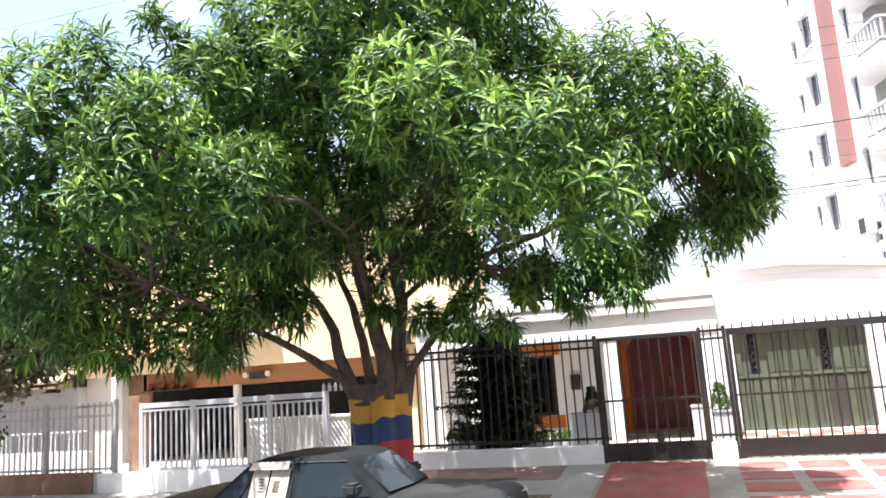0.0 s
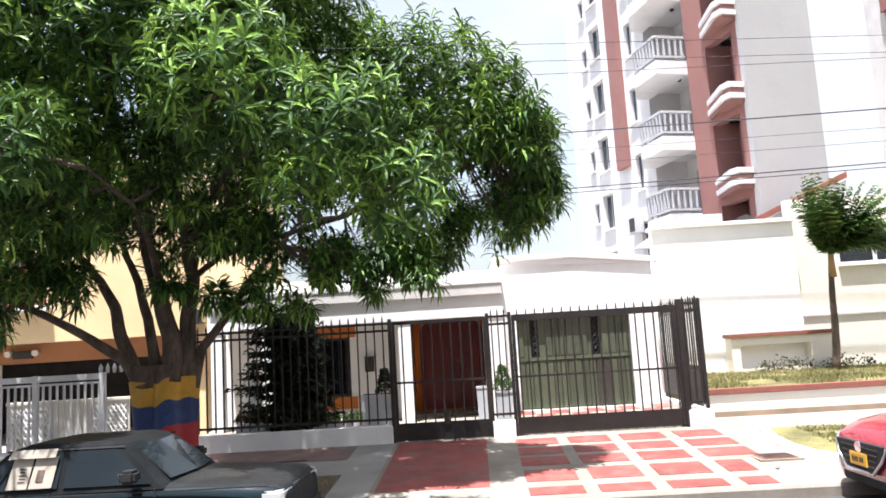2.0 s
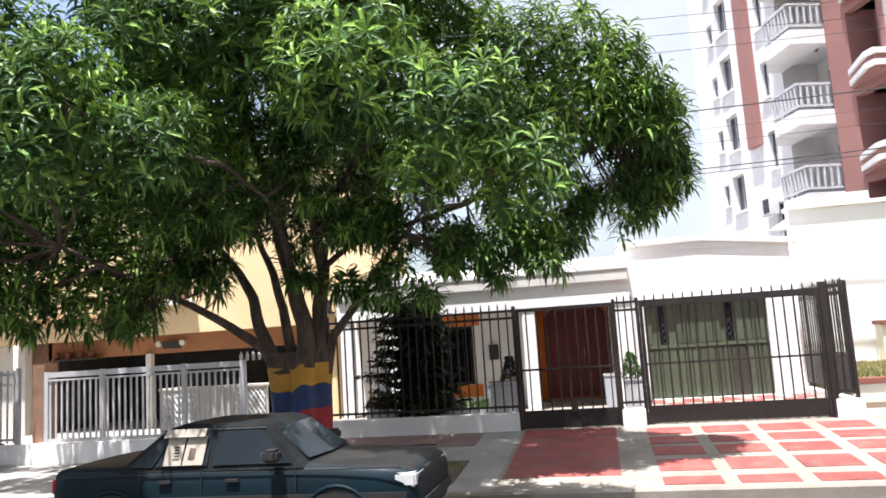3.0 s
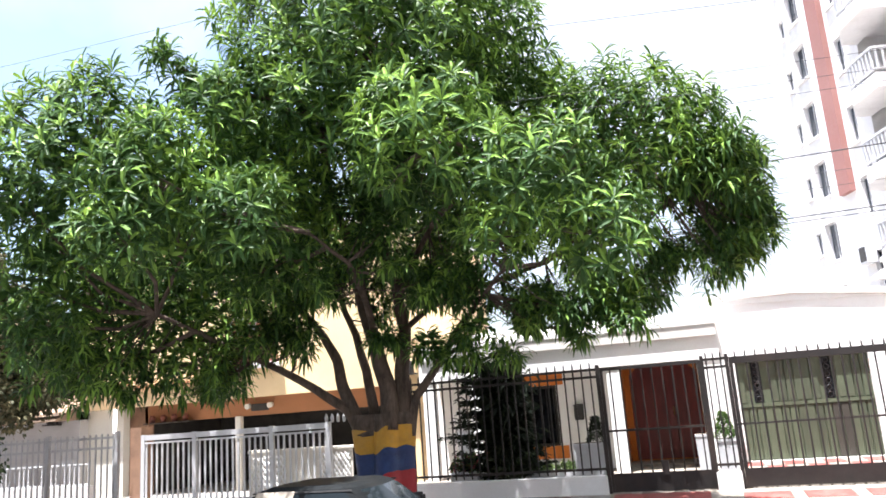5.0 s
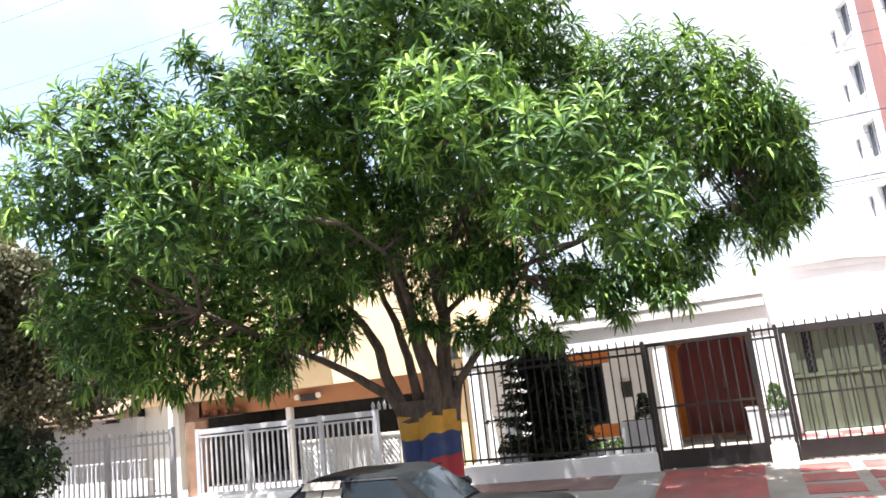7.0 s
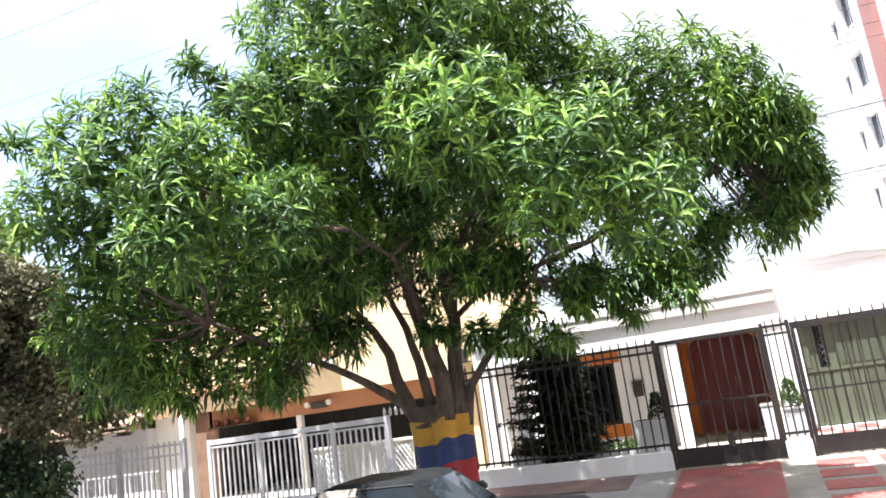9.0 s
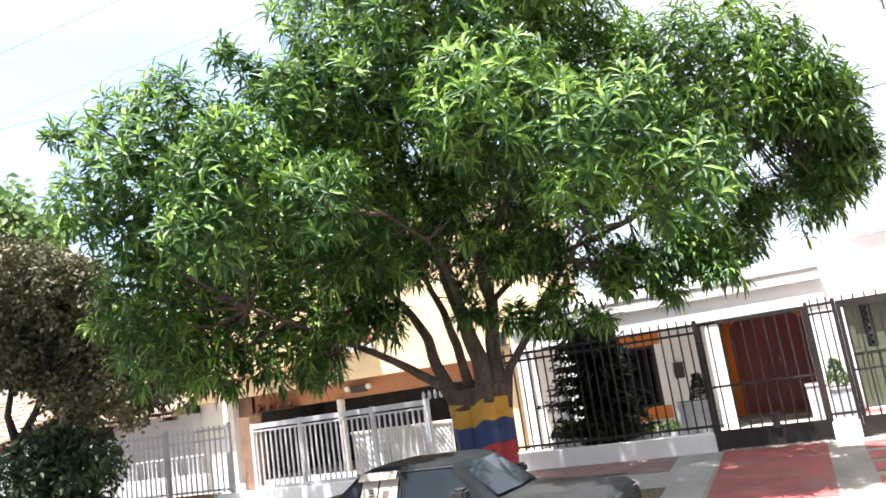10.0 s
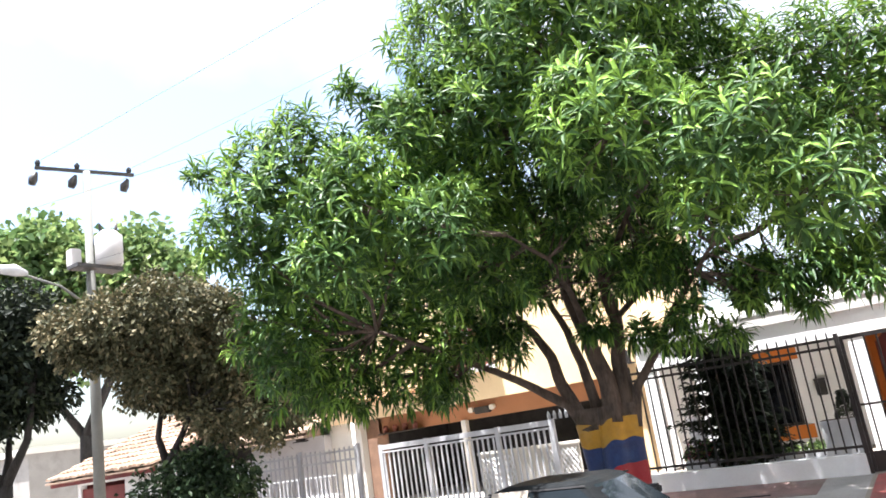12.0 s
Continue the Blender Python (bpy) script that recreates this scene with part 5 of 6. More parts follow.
def mango_tree():
    rnd = random.Random(5)
    t = thing("mango_tree", "large leafy mango tree, trunk painted yellow, blue and red", "tree", tuple(TREE + Vector((0, 0, slope(10.8) - 0.02))))
    off = TREE + Vector((0, 0, slope(10.8) - 0.02))
    # the trunk: three grown-together stems
    STEMS = (((-4.7, 10.8), (-4.93, 10.77), 0.19, 0.14), ((-4.5, 10.72), (-4.45, 10.74), 0.22, 0.17), ((-4.36, 10.9), (-4.2, 10.86), 0.2, 0.15))

    def outline(z, grow=0.0, n=44):
        f = min(1, max(0, (z + 0.3) / 2.2))
        flare = 1 + 0.45 * max(0, 0.35 - (z + 0.3)) / 0.35
        cx, cy = -4.5, 10.78
        ring = []
        for k in range(n):
            a = 2 * math.pi * k / n
            dx, dy = math.cos(a), math.sin(a)
            best = 0.1
            for (ax, ay), (bx, by), r0, r1 in STEMS:
                sx, sy, r = ax + (bx - ax) * f - cx, ay + (by - ay) * f - cy, (r0 + (r1 - r0) * f) * flare
                dot = sx * dx + sy * dy
                disc = dot * dot - (sx * sx + sy * sy - r * r)
                if disc > 0:
                    best = max(best, dot + math.sqrt(disc))
            best *= 1 + 0.035 * noise.noise(Vector((dx * 2.5, dy * 2.5, z * 1.6)))
            ring.append((cx + dx * (best + grow) - off.x, cy + dy * (best + grow) - off.y, z - off.z))
        return ring

    def loft(zs, grow=0.0, cap=True, tilt=None):
        bm = bmesh.new()
        rings = []
        for z in zs:
            pts = outline(z, grow)
            if tilt:
                pts = [(x, y, w + tilt(x, y, z)) for x, y, w in pts]
            rings.append([bm.verts.new(p) for p in pts])
        for r, s in zip(rings, rings[1:]):
            for k in range(len(r)):
                bm.faces.new((r[k], r[(k + 1) % len(r)], s[(k + 1) % len(r)], s[k])).smooth = True
        if cap:
            bm.faces.new(rings[0][::-1])
            bm.faces.new(rings[-1])
        return bm
    trunk = part("trunk", loft([-0.35 + 0.1 * k for k in range(21)]), M["bark"], t, "grey brown bark")

    def tilt(x, y, z):
        return 0.14 / (1 + math.exp(-(x - 0.03) / 0.06)) - 0.05 - 0.1 * x + 0.012 * math.sin(x * 23) + 0.012 * math.sin(y * 31 + z * 9)
    # bands of paint that hug the bark
    part("paint_band", loft([1.1, 1.18, 1.26, 1.34, 1.42], 0.012, False, tilt), M["paint_yellow"], trunk, "yellow paint band")
    part("paint_band", loft([0.76, 0.84, 0.92, 1.0, 1.098], 0.0125, False, tilt), M["paint_blue"], trunk, "blue paint band")
    part("paint_band", loft([0.34, 0.44, 0.54, 0.64, 0.758], 0.013, False, tilt), M["paint_red"], trunk, "red paint band")
    LIMBS = [[(-4.85, 10.75, 1.3), (-5.1, 10.72, 1.75), (-5.44, 10.5, 2.06), (-5.94, 10.2, 2.41), (-6.4, 9.6, 2.75), (-6.9, 8.6, 3.2)],
             [(-4.95, 10.75, 1.5), (-5.1, 10.8, 1.95), (-5.27, 10.8, 2.5), (-5.46, 10.75, 2.9), (-6.0, 10.2, 3.8), (-6.4, 9.2, 4.6)],
             [(-4.7, 10.85, 1.6), (-4.79, 10.9, 2.32), (-4.96, 10.9, 2.87), (-5.14, 10.9, 3.24), (-5.6, 11.2, 4.3), (-6.1, 11.4, 5.6)],
             [(-4.4, 10.7, 1.4), (-4.38, 10.7, 2.04), (-4.58, 10.7, 2.74), (-4.78, 10.75, 3.39), (-4.79, 10.6, 4.21), (-4.95, 10.2, 4.9), (-4.8, 9.5, 6.2)],
             [(-4.2, 10.85, 1.5), (-4.2, 10.85, 2.28), (-4.1, 10.85, 2.88), (-4.18, 10.85, 3.5), (-4.45, 10.8, 4.45), (-4.3, 10.6, 5.4), (-3.6, 9.8, 6.6)],
             [(-4.15, 10.85, 1.3), (-4.0, 10.85, 1.85), (-3.64, 10.85, 2.24), (-3.34, 10.7, 2.64), (-2.8, 10.3, 3.1), (-2.2, 9.6, 3.4)],
             [(-4.1, 10.85, 2.88), (-3.66, 10.8, 3.18), (-2.49, 10.7, 3.47), (-1.82, 10.6, 3.6), (-0.8, 10.6, 4.0), (0.2, 10.8, 4.6)],
             [(-4.58, 10.7, 2.74), (-4.4, 10.0, 3.3), (-4.3, 9.2, 3.7), (-4.5, 8.5, 4.0)],
             [(-4.18, 10.85, 3.5), (-3.4, 10.2, 4.2), (-2.6, 9.2, 4.6), (-1.9, 8.6, 4.8)],
             [(-4.18, 10.85, 3.5), (-3.2, 11.6, 4.4), (-2.4, 12.6, 5.2)]]
    WIDTH = [0.095, 0.115, 0.085, 0.15, 0.13, 0.08, 0.05, 0.06, 0.05, 0.06]
    nodes = []
    for pts, w in zip(LIMBS, WIDTH):
        bm = bmesh.new()
        fine = []
        for a, b in zip(pts, pts[1:]):
            for k in range(4):
                p = Vector(a).lerp(Vector(b), k / 4)
                fine.append(p + Vector((noise.noise(p * 1.7), noise.noise(p * 1.7 + Vector((9, 0, 0))), 0)) * 0.05 - off)
        fine.append(Vector(pts[-1]) - off)
        n = len(fine)
        tube(bm, [tuple(p) for p in fine], [w * (1 - 0.72 * k / (n - 1)) for k in range(n)], 9)
        part("limb", bm, M["bark"], t)
        nodes += [p + off for p in fine[n // 3:]]
    # branches out to the leaf masses, and rosettes at the ends of their twigs
    bm = bmesh.new()
    tips = []
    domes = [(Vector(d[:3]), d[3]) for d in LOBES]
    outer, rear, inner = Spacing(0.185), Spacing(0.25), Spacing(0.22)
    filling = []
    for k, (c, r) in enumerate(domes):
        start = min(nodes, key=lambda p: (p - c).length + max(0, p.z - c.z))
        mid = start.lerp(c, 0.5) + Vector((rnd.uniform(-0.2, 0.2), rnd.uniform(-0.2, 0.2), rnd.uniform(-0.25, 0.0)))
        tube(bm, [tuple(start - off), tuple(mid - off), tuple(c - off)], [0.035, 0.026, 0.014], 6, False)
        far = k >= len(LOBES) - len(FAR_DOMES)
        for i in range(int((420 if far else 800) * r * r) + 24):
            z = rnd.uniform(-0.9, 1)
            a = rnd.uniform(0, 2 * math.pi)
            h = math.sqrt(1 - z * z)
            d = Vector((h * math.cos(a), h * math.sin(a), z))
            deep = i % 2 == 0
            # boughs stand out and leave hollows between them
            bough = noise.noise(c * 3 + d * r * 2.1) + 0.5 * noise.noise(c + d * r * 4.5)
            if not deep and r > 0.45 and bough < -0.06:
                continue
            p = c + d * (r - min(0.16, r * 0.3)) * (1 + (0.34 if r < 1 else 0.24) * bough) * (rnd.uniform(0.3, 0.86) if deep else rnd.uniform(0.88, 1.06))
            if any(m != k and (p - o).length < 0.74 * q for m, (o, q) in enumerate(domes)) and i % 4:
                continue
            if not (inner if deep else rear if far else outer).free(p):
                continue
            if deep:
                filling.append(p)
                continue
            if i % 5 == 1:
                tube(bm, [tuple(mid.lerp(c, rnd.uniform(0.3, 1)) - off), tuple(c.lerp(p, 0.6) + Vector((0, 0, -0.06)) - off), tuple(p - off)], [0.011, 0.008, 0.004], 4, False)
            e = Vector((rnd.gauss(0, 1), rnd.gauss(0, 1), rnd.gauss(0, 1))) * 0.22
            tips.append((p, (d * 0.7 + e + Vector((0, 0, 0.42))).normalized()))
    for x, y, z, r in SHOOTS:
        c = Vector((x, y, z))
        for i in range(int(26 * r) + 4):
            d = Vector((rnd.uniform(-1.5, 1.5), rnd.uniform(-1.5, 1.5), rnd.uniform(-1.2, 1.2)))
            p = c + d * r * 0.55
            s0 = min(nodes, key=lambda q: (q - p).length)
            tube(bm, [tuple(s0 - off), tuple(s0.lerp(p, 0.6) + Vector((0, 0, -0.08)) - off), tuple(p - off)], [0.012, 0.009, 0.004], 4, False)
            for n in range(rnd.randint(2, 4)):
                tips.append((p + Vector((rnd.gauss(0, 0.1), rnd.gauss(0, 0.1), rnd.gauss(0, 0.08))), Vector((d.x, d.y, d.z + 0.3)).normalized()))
    tagged(part("twigwork", bm, M["bark"], t), kind="stuff")
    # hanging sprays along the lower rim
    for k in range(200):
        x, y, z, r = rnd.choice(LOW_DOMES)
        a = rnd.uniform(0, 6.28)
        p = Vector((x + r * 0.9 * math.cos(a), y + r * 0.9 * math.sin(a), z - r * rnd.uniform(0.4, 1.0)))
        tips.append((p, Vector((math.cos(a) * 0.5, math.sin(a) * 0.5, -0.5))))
    front = [q for q in tips if q[1].y < -0.25 and q[1].z > 0.0 and q[0].y < 9.0]
    # shaded leaves inside the crown
    for p in filling:
        tips.append((p, Vector((rnd.uniform(-0.6, 0.6), rnd.uniform(-0.6, 0.6), rnd.uniform(0.2, 1))), 1))
    near = set(id(q) for q in front[::max(1, len(front) // 300)][:300])
    vs, fs = [], []
    for q in tips:
        if id(q) not in near:
            if len(q) > 2:
                plain_fan(rnd, vs, fs, q[0] - off, 10)
            else:
                leaf_fan(rnd, vs, fs, q[0] - off, q[1], rnd.randint(11, 15), 0.26, 0.042, 0.8)
    me = bpy.data.meshes.new("crown")
    me.from_pydata([tuple(v) for v in vs], [], fs)
    me.materials.append(M["mango_leaf"])
    crown = new("crown", me)
    crown.parent = t
    tagged(crown, "dense dark to yellow green mango leaves", kind="stuff")
    sprays = []
    for k in range(8):
        vs, fs = [], []
        leaf_fan(rnd, vs, fs, Vector((0, 0, 0)), Vector((0, 0, 1)), 14, 0.27, 0.047, 0.55)
        me = bpy.data.meshes.new("leaf_spray")
        me.from_pydata([tuple(v) for v in vs], [], fs)
        me.materials.append(M["mango_leaf"])
        sprays.append(me)
    for i, q in enumerate(q for q in tips if id(q) in near):
        ob = new("leaf_spray", sprays[i % 8])
        ob.parent = crown
        ob.rotation_mode = "QUATERNION"
        ob.location = q[0] - off
        ob.rotation_quaternion = (q[1] + Vector((0, -0.25, 0))).to_track_quat("Z", "Y")


mango_tree()


# ---- other trees ----
def broad_tree(name, label, at, trunk_r, fork, lobes, leaf, size, per, seed, density=150, slim=0.55):
    rnd = random.Random(seed)
    at = Vector(at)
    t = thing(name, label, "tree", tuple(at))
    bm = bmesh.new()
    tube(bm, [(0, 0, -0.05), (0.03, 0, fork * 0.5), (0, 0.03, fork)], [trunk_r * 1.3, trunk_r, trunk_r * 0.85], 10)
    part("trunk", bm, M["dark_bark"], t)
    spots = []
    middle = sum((Vector(q[:3]) - at for q in lobes), Vector()) / len(lobes)
    forks = []
    for k in range(3):
        turn = k * math.tau / 3 + rnd.uniform(-0.4, 0.4)
        rise = (middle.z - fork) * rnd.uniform(0.35, 0.75)
        tip = Vector((middle.x * 0.4 + math.cos(turn) * rise * 0.45, middle.y * 0.4 + math.sin(turn) * rise * 0.45, fork + rise))
        knee = tip * 0.5 + Vector((math.cos(turn) * rise * 0.12, math.sin(turn) * rise * 0.12, fork * 0.5 - rise * 0.06))
        bm = bmesh.new()
        tube(bm, [(0, 0, fork * 0.93), tuple(knee), tuple(tip)], [trunk_r * 0.7, trunk_r * 0.5, trunk_r * 0.36], 8)
        part("bough", bm, M["dark_bark"], t)
        forks.append(tip)
    for x, y, z, r in lobes:
        c = Vector((x, y, z)) - at
        f = min(forks, key=lambda q: (q - c).length)
        m = f.lerp(c, 0.5) + Vector((rnd.uniform(-0.15, 0.15), rnd.uniform(-0.15, 0.15), rnd.uniform(0, 0.2)))
        bm = bmesh.new()
        tube(bm, [tuple(f - Vector((0, 0, trunk_r * 0.3))), tuple(m), tuple(c)], [trunk_r * 0.3, trunk_r * 0.19, trunk_r * 0.07], 6)
        part("limb", bm, M["dark_bark"], t)
        for i in range(int(density * r * r)):
            d = Vector((rnd.gauss(0, 1), rnd.gauss(0, 1), rnd.gauss(0, 1))).normalized()
            p = c + Vector((d.x, d.y, d.z * 0.85)) * r * (rnd.uniform(0.75, 1.05) + 0.2 * noise.noise(at + c + d * 2)) * (1 if i % 4 else rnd.uniform(0.4, 0.9))
            spots.append((p, d))
    ob = foliage(rnd, spots, leaf, "crown", t, size, per, size * 0.8, slim)
    return t


broad_tree("street_tree", "dusty olive brown street tree with a spreading crown", (-15.1, 10.9, KERB_TOP - 0.02), 0.14, 2.3,
           [(-14.08, 10.4, 5.1, 0.95), (-14.99, 9.6, 4.96, 0.8), (-15.6, 9.0, 4.89, 0.62), (-13.74, 11.31, 4.67, 0.92), (-13.77, 11.9, 3.9, 0.9), (-14.93, 10.92, 4.2, 0.85), (-13.43, 12.72, 3.3, 0.7), (-13.2, 12.96, 2.7, 0.45), (-13.0, 12.2, 4.0, 0.7), (-14.6, 10.4, 3.8, 0.6),
            # rear lobes near y = 13 are added to throw shade on the railing
            (-15.06, 9.86, 4.25, 0.5), (-15.61, 9.35, 4.39, 0.44), (-14.68, 11.75, 3.4, 0.65), (-13.9, 12.36, 2.8, 0.4), (-14.2, 11.6, 5.0, 0.9), (-15.4, 10.9, 4.9, 0.8), (-14.4, 13.1, 3.9, 0.8), (-15.8, 12.7, 4.3, 0.85), (-12.9, 13.2, 3.4, 0.6),
            (-13.8, 12.02, 3.36, 0.83), (-13.23, 12.65, 2.84, 0.66), (-14.47, 11.69, 2.77, 0.5), (-14.82, 11.24, 3.43, 0.63), (-15.15, 10.44, 3.59, 0.53),
            (-14.1, 11.1, 2.8, 0.38), (-13.6, 11.35, 2.4, 0.4), (-12.95, 11.65, 2.55, 0.42), (-12.55, 12.4, 2.75, 0.42), (-12.8, 11.8, 2.15, 0.3), (-11.95, 12.55, 2.75, 0.34)],
           M["dusty_leaf"], 0.115, 20, 21, 300, 0.65)
broad_tree("shrub", "dark green bushy shrub at the foot of the street tree", (-14.0, 10.95, KERB_TOP - 0.02), 0.05, 0.4,
           [(-14.4, 10.35, 1.1, 0.75), (-13.75, 11.05, 1.15, 0.72), (-13.35, 11.45, 1.3, 0.4), (-14.15, 10.8, 1.65, 0.52), (-13.8, 11.05, 1.75, 0.35), (-14.2, 10.8, 0.3, 0.65), (-13.6, 11.1, 0.3, 0.55)],
           M["shrub_leaf"], 0.15, 10, 22, 300)
# the near-black leaf colour carries this tree's shade
broad_tree("dark_tree", "street tree further down the street, shade put into its dark leaves", (-20.8, 10.2, KERB_TOP - 0.02), 0.2, 2.4,
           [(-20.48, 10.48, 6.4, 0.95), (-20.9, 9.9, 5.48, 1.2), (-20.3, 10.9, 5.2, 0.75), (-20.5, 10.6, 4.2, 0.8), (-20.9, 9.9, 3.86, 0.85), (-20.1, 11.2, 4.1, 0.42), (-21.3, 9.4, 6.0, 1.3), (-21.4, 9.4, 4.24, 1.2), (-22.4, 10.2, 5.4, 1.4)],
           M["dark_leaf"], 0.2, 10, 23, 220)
broad_tree("broadleaf_tree", "bright green large-leaved tree behind the houses", (-30.9, 18.5, 0.0), 0.28, 4.0,
           [(-31.51, 17.41, 11.5, 1.8), (-30.88, 18.51, 9.86, 2.1), (-29.56, 20.54, 11.2, 1.7), (-27.94, 21.08, 10.2, 1.4), (-32.22, 16.06, 10.8, 1.9), (-30.01, 19.89, 10.2, 2.0), (-31.65, 17.15, 12.5, 0.8), (-29.6, 20.48, 12.1, 0.8), (-31.85, 16.78, 9.6, 1.5), (-32.92, 14.58, 10.6, 1.7), (-29.0, 20.4, 8.6, 1.4), (-31.4, 17.8, 8.0, 1.6)],
           M["broad_leaf"], 0.42, 6, 24, 70, 0.8)


# ---- cars ----
def loft_body(name, parent, mat, stations, label=""):
    """A car body from cross sections: (x, half width, low z, high z, crown)."""
    bm = bmesh.new()
    rings = []
    for x, w, z0, z1, crown in stations:
        h = z1 - z0
        half = [(0.0, z0), (w * 0.8, z0), (w * 0.94, z0 + 0.05), (w * 0.99, z0 + h * 0.3), (w, z0 + h * 0.5), (w * 0.985, z0 + h * 0.75), (w * 0.95, z1 - 0.045), (w * 0.9, z1 - 0.012), (w * 0.8, z1 + crown * 0.4), (w * 0.45, z1 + crown * 0.85), (0.0, z1 + crown)]
        ring = half + [(-y, z) for y, z in half[-2:0:-1]]
        rings.append([bm.verts.new((x, y, z)) for y, z in ring])
    for r, s in zip(rings, rings[1:]):
        for k in range(len(r)):
            bm.faces.new((r[k], r[(k + 1) % len(r)], s[(k + 1) % len(r)], s[k])).smooth = True
    bm.faces.new(rings[0])
    bm.faces.new(rings[-1][::-1])
    bmesh.ops.recalc_face_normals(bm, faces=bm.faces)
    # upward faces take the second material of the list
    if isinstance(mat, list):
        for f in bm.faces:
            f.material_index = int(f.normal.z > 0.8)
    return part(name, bm, mat, parent, label)


def panel(corners, thick, away):
    """A thin solid panel on four corners, thickened away from the car."""
    bm = bmesh.new()
    n = Vector(away) * thick
    a = [bm.verts.new(Vector(c)) for c in corners]
    b = [bm.verts.new(Vector(c) + n) for c in corners]
    k = len(corners)
    bm.faces.new(a[::-1])
    bm.faces.new(b)
    for i in range(k):
        bm.faces.new((a[i], a[(i + 1) % k], b[(i + 1) % k], b[i]))
    bmesh.ops.recalc_face_normals(bm, faces=bm.faces)
    return bm


def wheel(parent, x, y, r=0.3):
    s = -1 if y < 0 else 1
    bm = bmesh.new()
    tube(bm, [(x, y - 0.09, r), (x, y - 0.075, r), (x, y + 0.075, r), (x, y + 0.09, r)], [r * 0.9, r, r, r * 0.9], 28)
    w = part("wheel", bm, M["rubber"], parent, "black tyre")
    bm = bmesh.new()
    tube(bm, [(x, y + s * 0.08, r), (x, y + s * 0.1, r)], [r * 0.62, r * 0.56], 24)
    part("rim", bm, M["white_iron"], w, "grey wheel cover")
    bm = bmesh.new()
    for k in range(8):
        a = k * math.pi / 4
        tube(bm, [(x + 0.2 * r * math.cos(a), y + s * 0.103, r + 0.2 * r * math.sin(a)), (x + 0.5 * r * math.cos(a), y + s * 0.1, r + 0.5 * r * math.sin(a))], 0.012, 4)
    part("spokes", bm, M["dark_metal"], w)


def cabin(parent, paint, glass, rear_base, rear_top, front_top, front_base, belt, roof, w, wt):
    """The cabin: roof and pillars, with panes set on it."""
    bm = bmesh.new()
    rings = []
    for f, z in ((0.0, belt - 0.03), (0.35, belt + (roof - belt) * 0.35), (0.75, belt + (roof - belt) * 0.78), (0.93, roof - 0.035), (1.0, roof)):
        x0, x1 = rear_base + (rear_top - rear_base) * f, front_base + (front_top - front_base) * f
        y = w + (wt - w) * f
        if f == 1.0:
            x0, x1, y = x0 + 0.07, x1 - 0.07, y - 0.07
        ring = [(x0, -y * 0.86), (x0 + 0.05, -y), (x1 - 0.05, -y), (x1, -y * 0.86), (x1, 0), (x1, y * 0.86), (x1 - 0.05, y), (x0 + 0.05, y), (x0, y * 0.86), (x0, 0)]
        bulge = [0, 0, 0, 0, 0.06, 0, 0, 0, 0, -0.06]
        rings.append([bm.verts.new((px + b * (1 - 0.3 * f), py, z)) for (px, py), b in zip(ring, bulge)])
    for r, s in zip(rings, rings[1:]):
        for k in range(10):
            bm.faces.new((r[k], r[(k + 1) % 10], s[(k + 1) % 10], s[k]))
    bm.faces.new(rings[-1])
    top = part("cabin", bm, paint, parent)

    def on_side(x, z, s):
        f = (z - belt) / (roof - belt)
        return (x, s * (w + (wt - w) * f + 0.004), z)
    h = roof - belt
    zlo, zhi = belt + 0.025, roof - 0.075

    def edge_x(f, front):
        return (front_base + (front_top - front_base) * f) if front else (rear_base + (rear_top - rear_base) * f)
    flo, fhi = (zlo - belt) / h, (zhi - belt) / h
    split = (rear_base + front_base) / 2 + 0.02
    c_bar = edge_x(flo, False) + 0.42
    for s in (-1, 1):
        away = (0, s, 0.1)
        for nm, quad in (("rear_window", [(split - 0.03, zlo), (split - 0.03, zhi), (c_bar + 0.24, zhi), (c_bar + 0.03, zlo)]),
                         ("quarter_window", [(c_bar, zlo), (c_bar + 0.2, zhi), (edge_x(fhi, False) + 0.1, zhi), (edge_x(flo, False) + 0.13, zlo)]),
                         ("front_window", [(edge_x(flo, True) - 0.13, zlo), (edge_x(fhi, True) - 0.1, zhi), (split + 0.03, zhi), (split + 0.03, zlo)])):
            part(nm, panel([on_side(x, z, s) for x, z in quad], 0.006, away), glass, top, "tinted side window")
        part("drip_rail", panel([on_side(edge_x(fhi, False) + 0.02, zhi + 0.03, s), on_side(edge_x(fhi, True) - 0.02, zhi + 0.03, s), on_side(edge_x(fhi, True) - 0.02, zhi + 0.012, s), on_side(edge_x(fhi, False) + 0.02, zhi + 0.012, s)], 0.012, away), M["rubber"], top)
    for nm, front in (("windscreen", True), ("rear_screen", False)):
        sgn = 1 if front else -1
        n = Vector((roof - belt, 0, abs((front_base - front_top) if front else (rear_top - rear_base)))).normalized()
        n = Vector((n.x * sgn, 0, n.z))
        pts = []
        for f, yy in ((flo + 0.03, 0.78), (fhi, 0.76)):
            y = (w + (wt - w) * f) * yy
            pts.append([(edge_x(f, front), -y), (edge_x(f, front) + sgn * 0.055, 0), (edge_x(f, front), y)])
        zz = (belt + (flo + 0.03) * h, zhi)
        corners = [(*pts[0][0], zz[0]), (*pts[0][1], zz[0]), (*pts[0][2], zz[0]), (*pts[1][2], zz[1]), (*pts[1][1], zz[1]), (*pts[1][0], zz[1])]
        part(nm, panel([Vector(c) + n * 0.006 for c in corners], 0.006, n), glass, top, "tinted screen")
    return top, split, c_bar, zlo, zhi, on_side


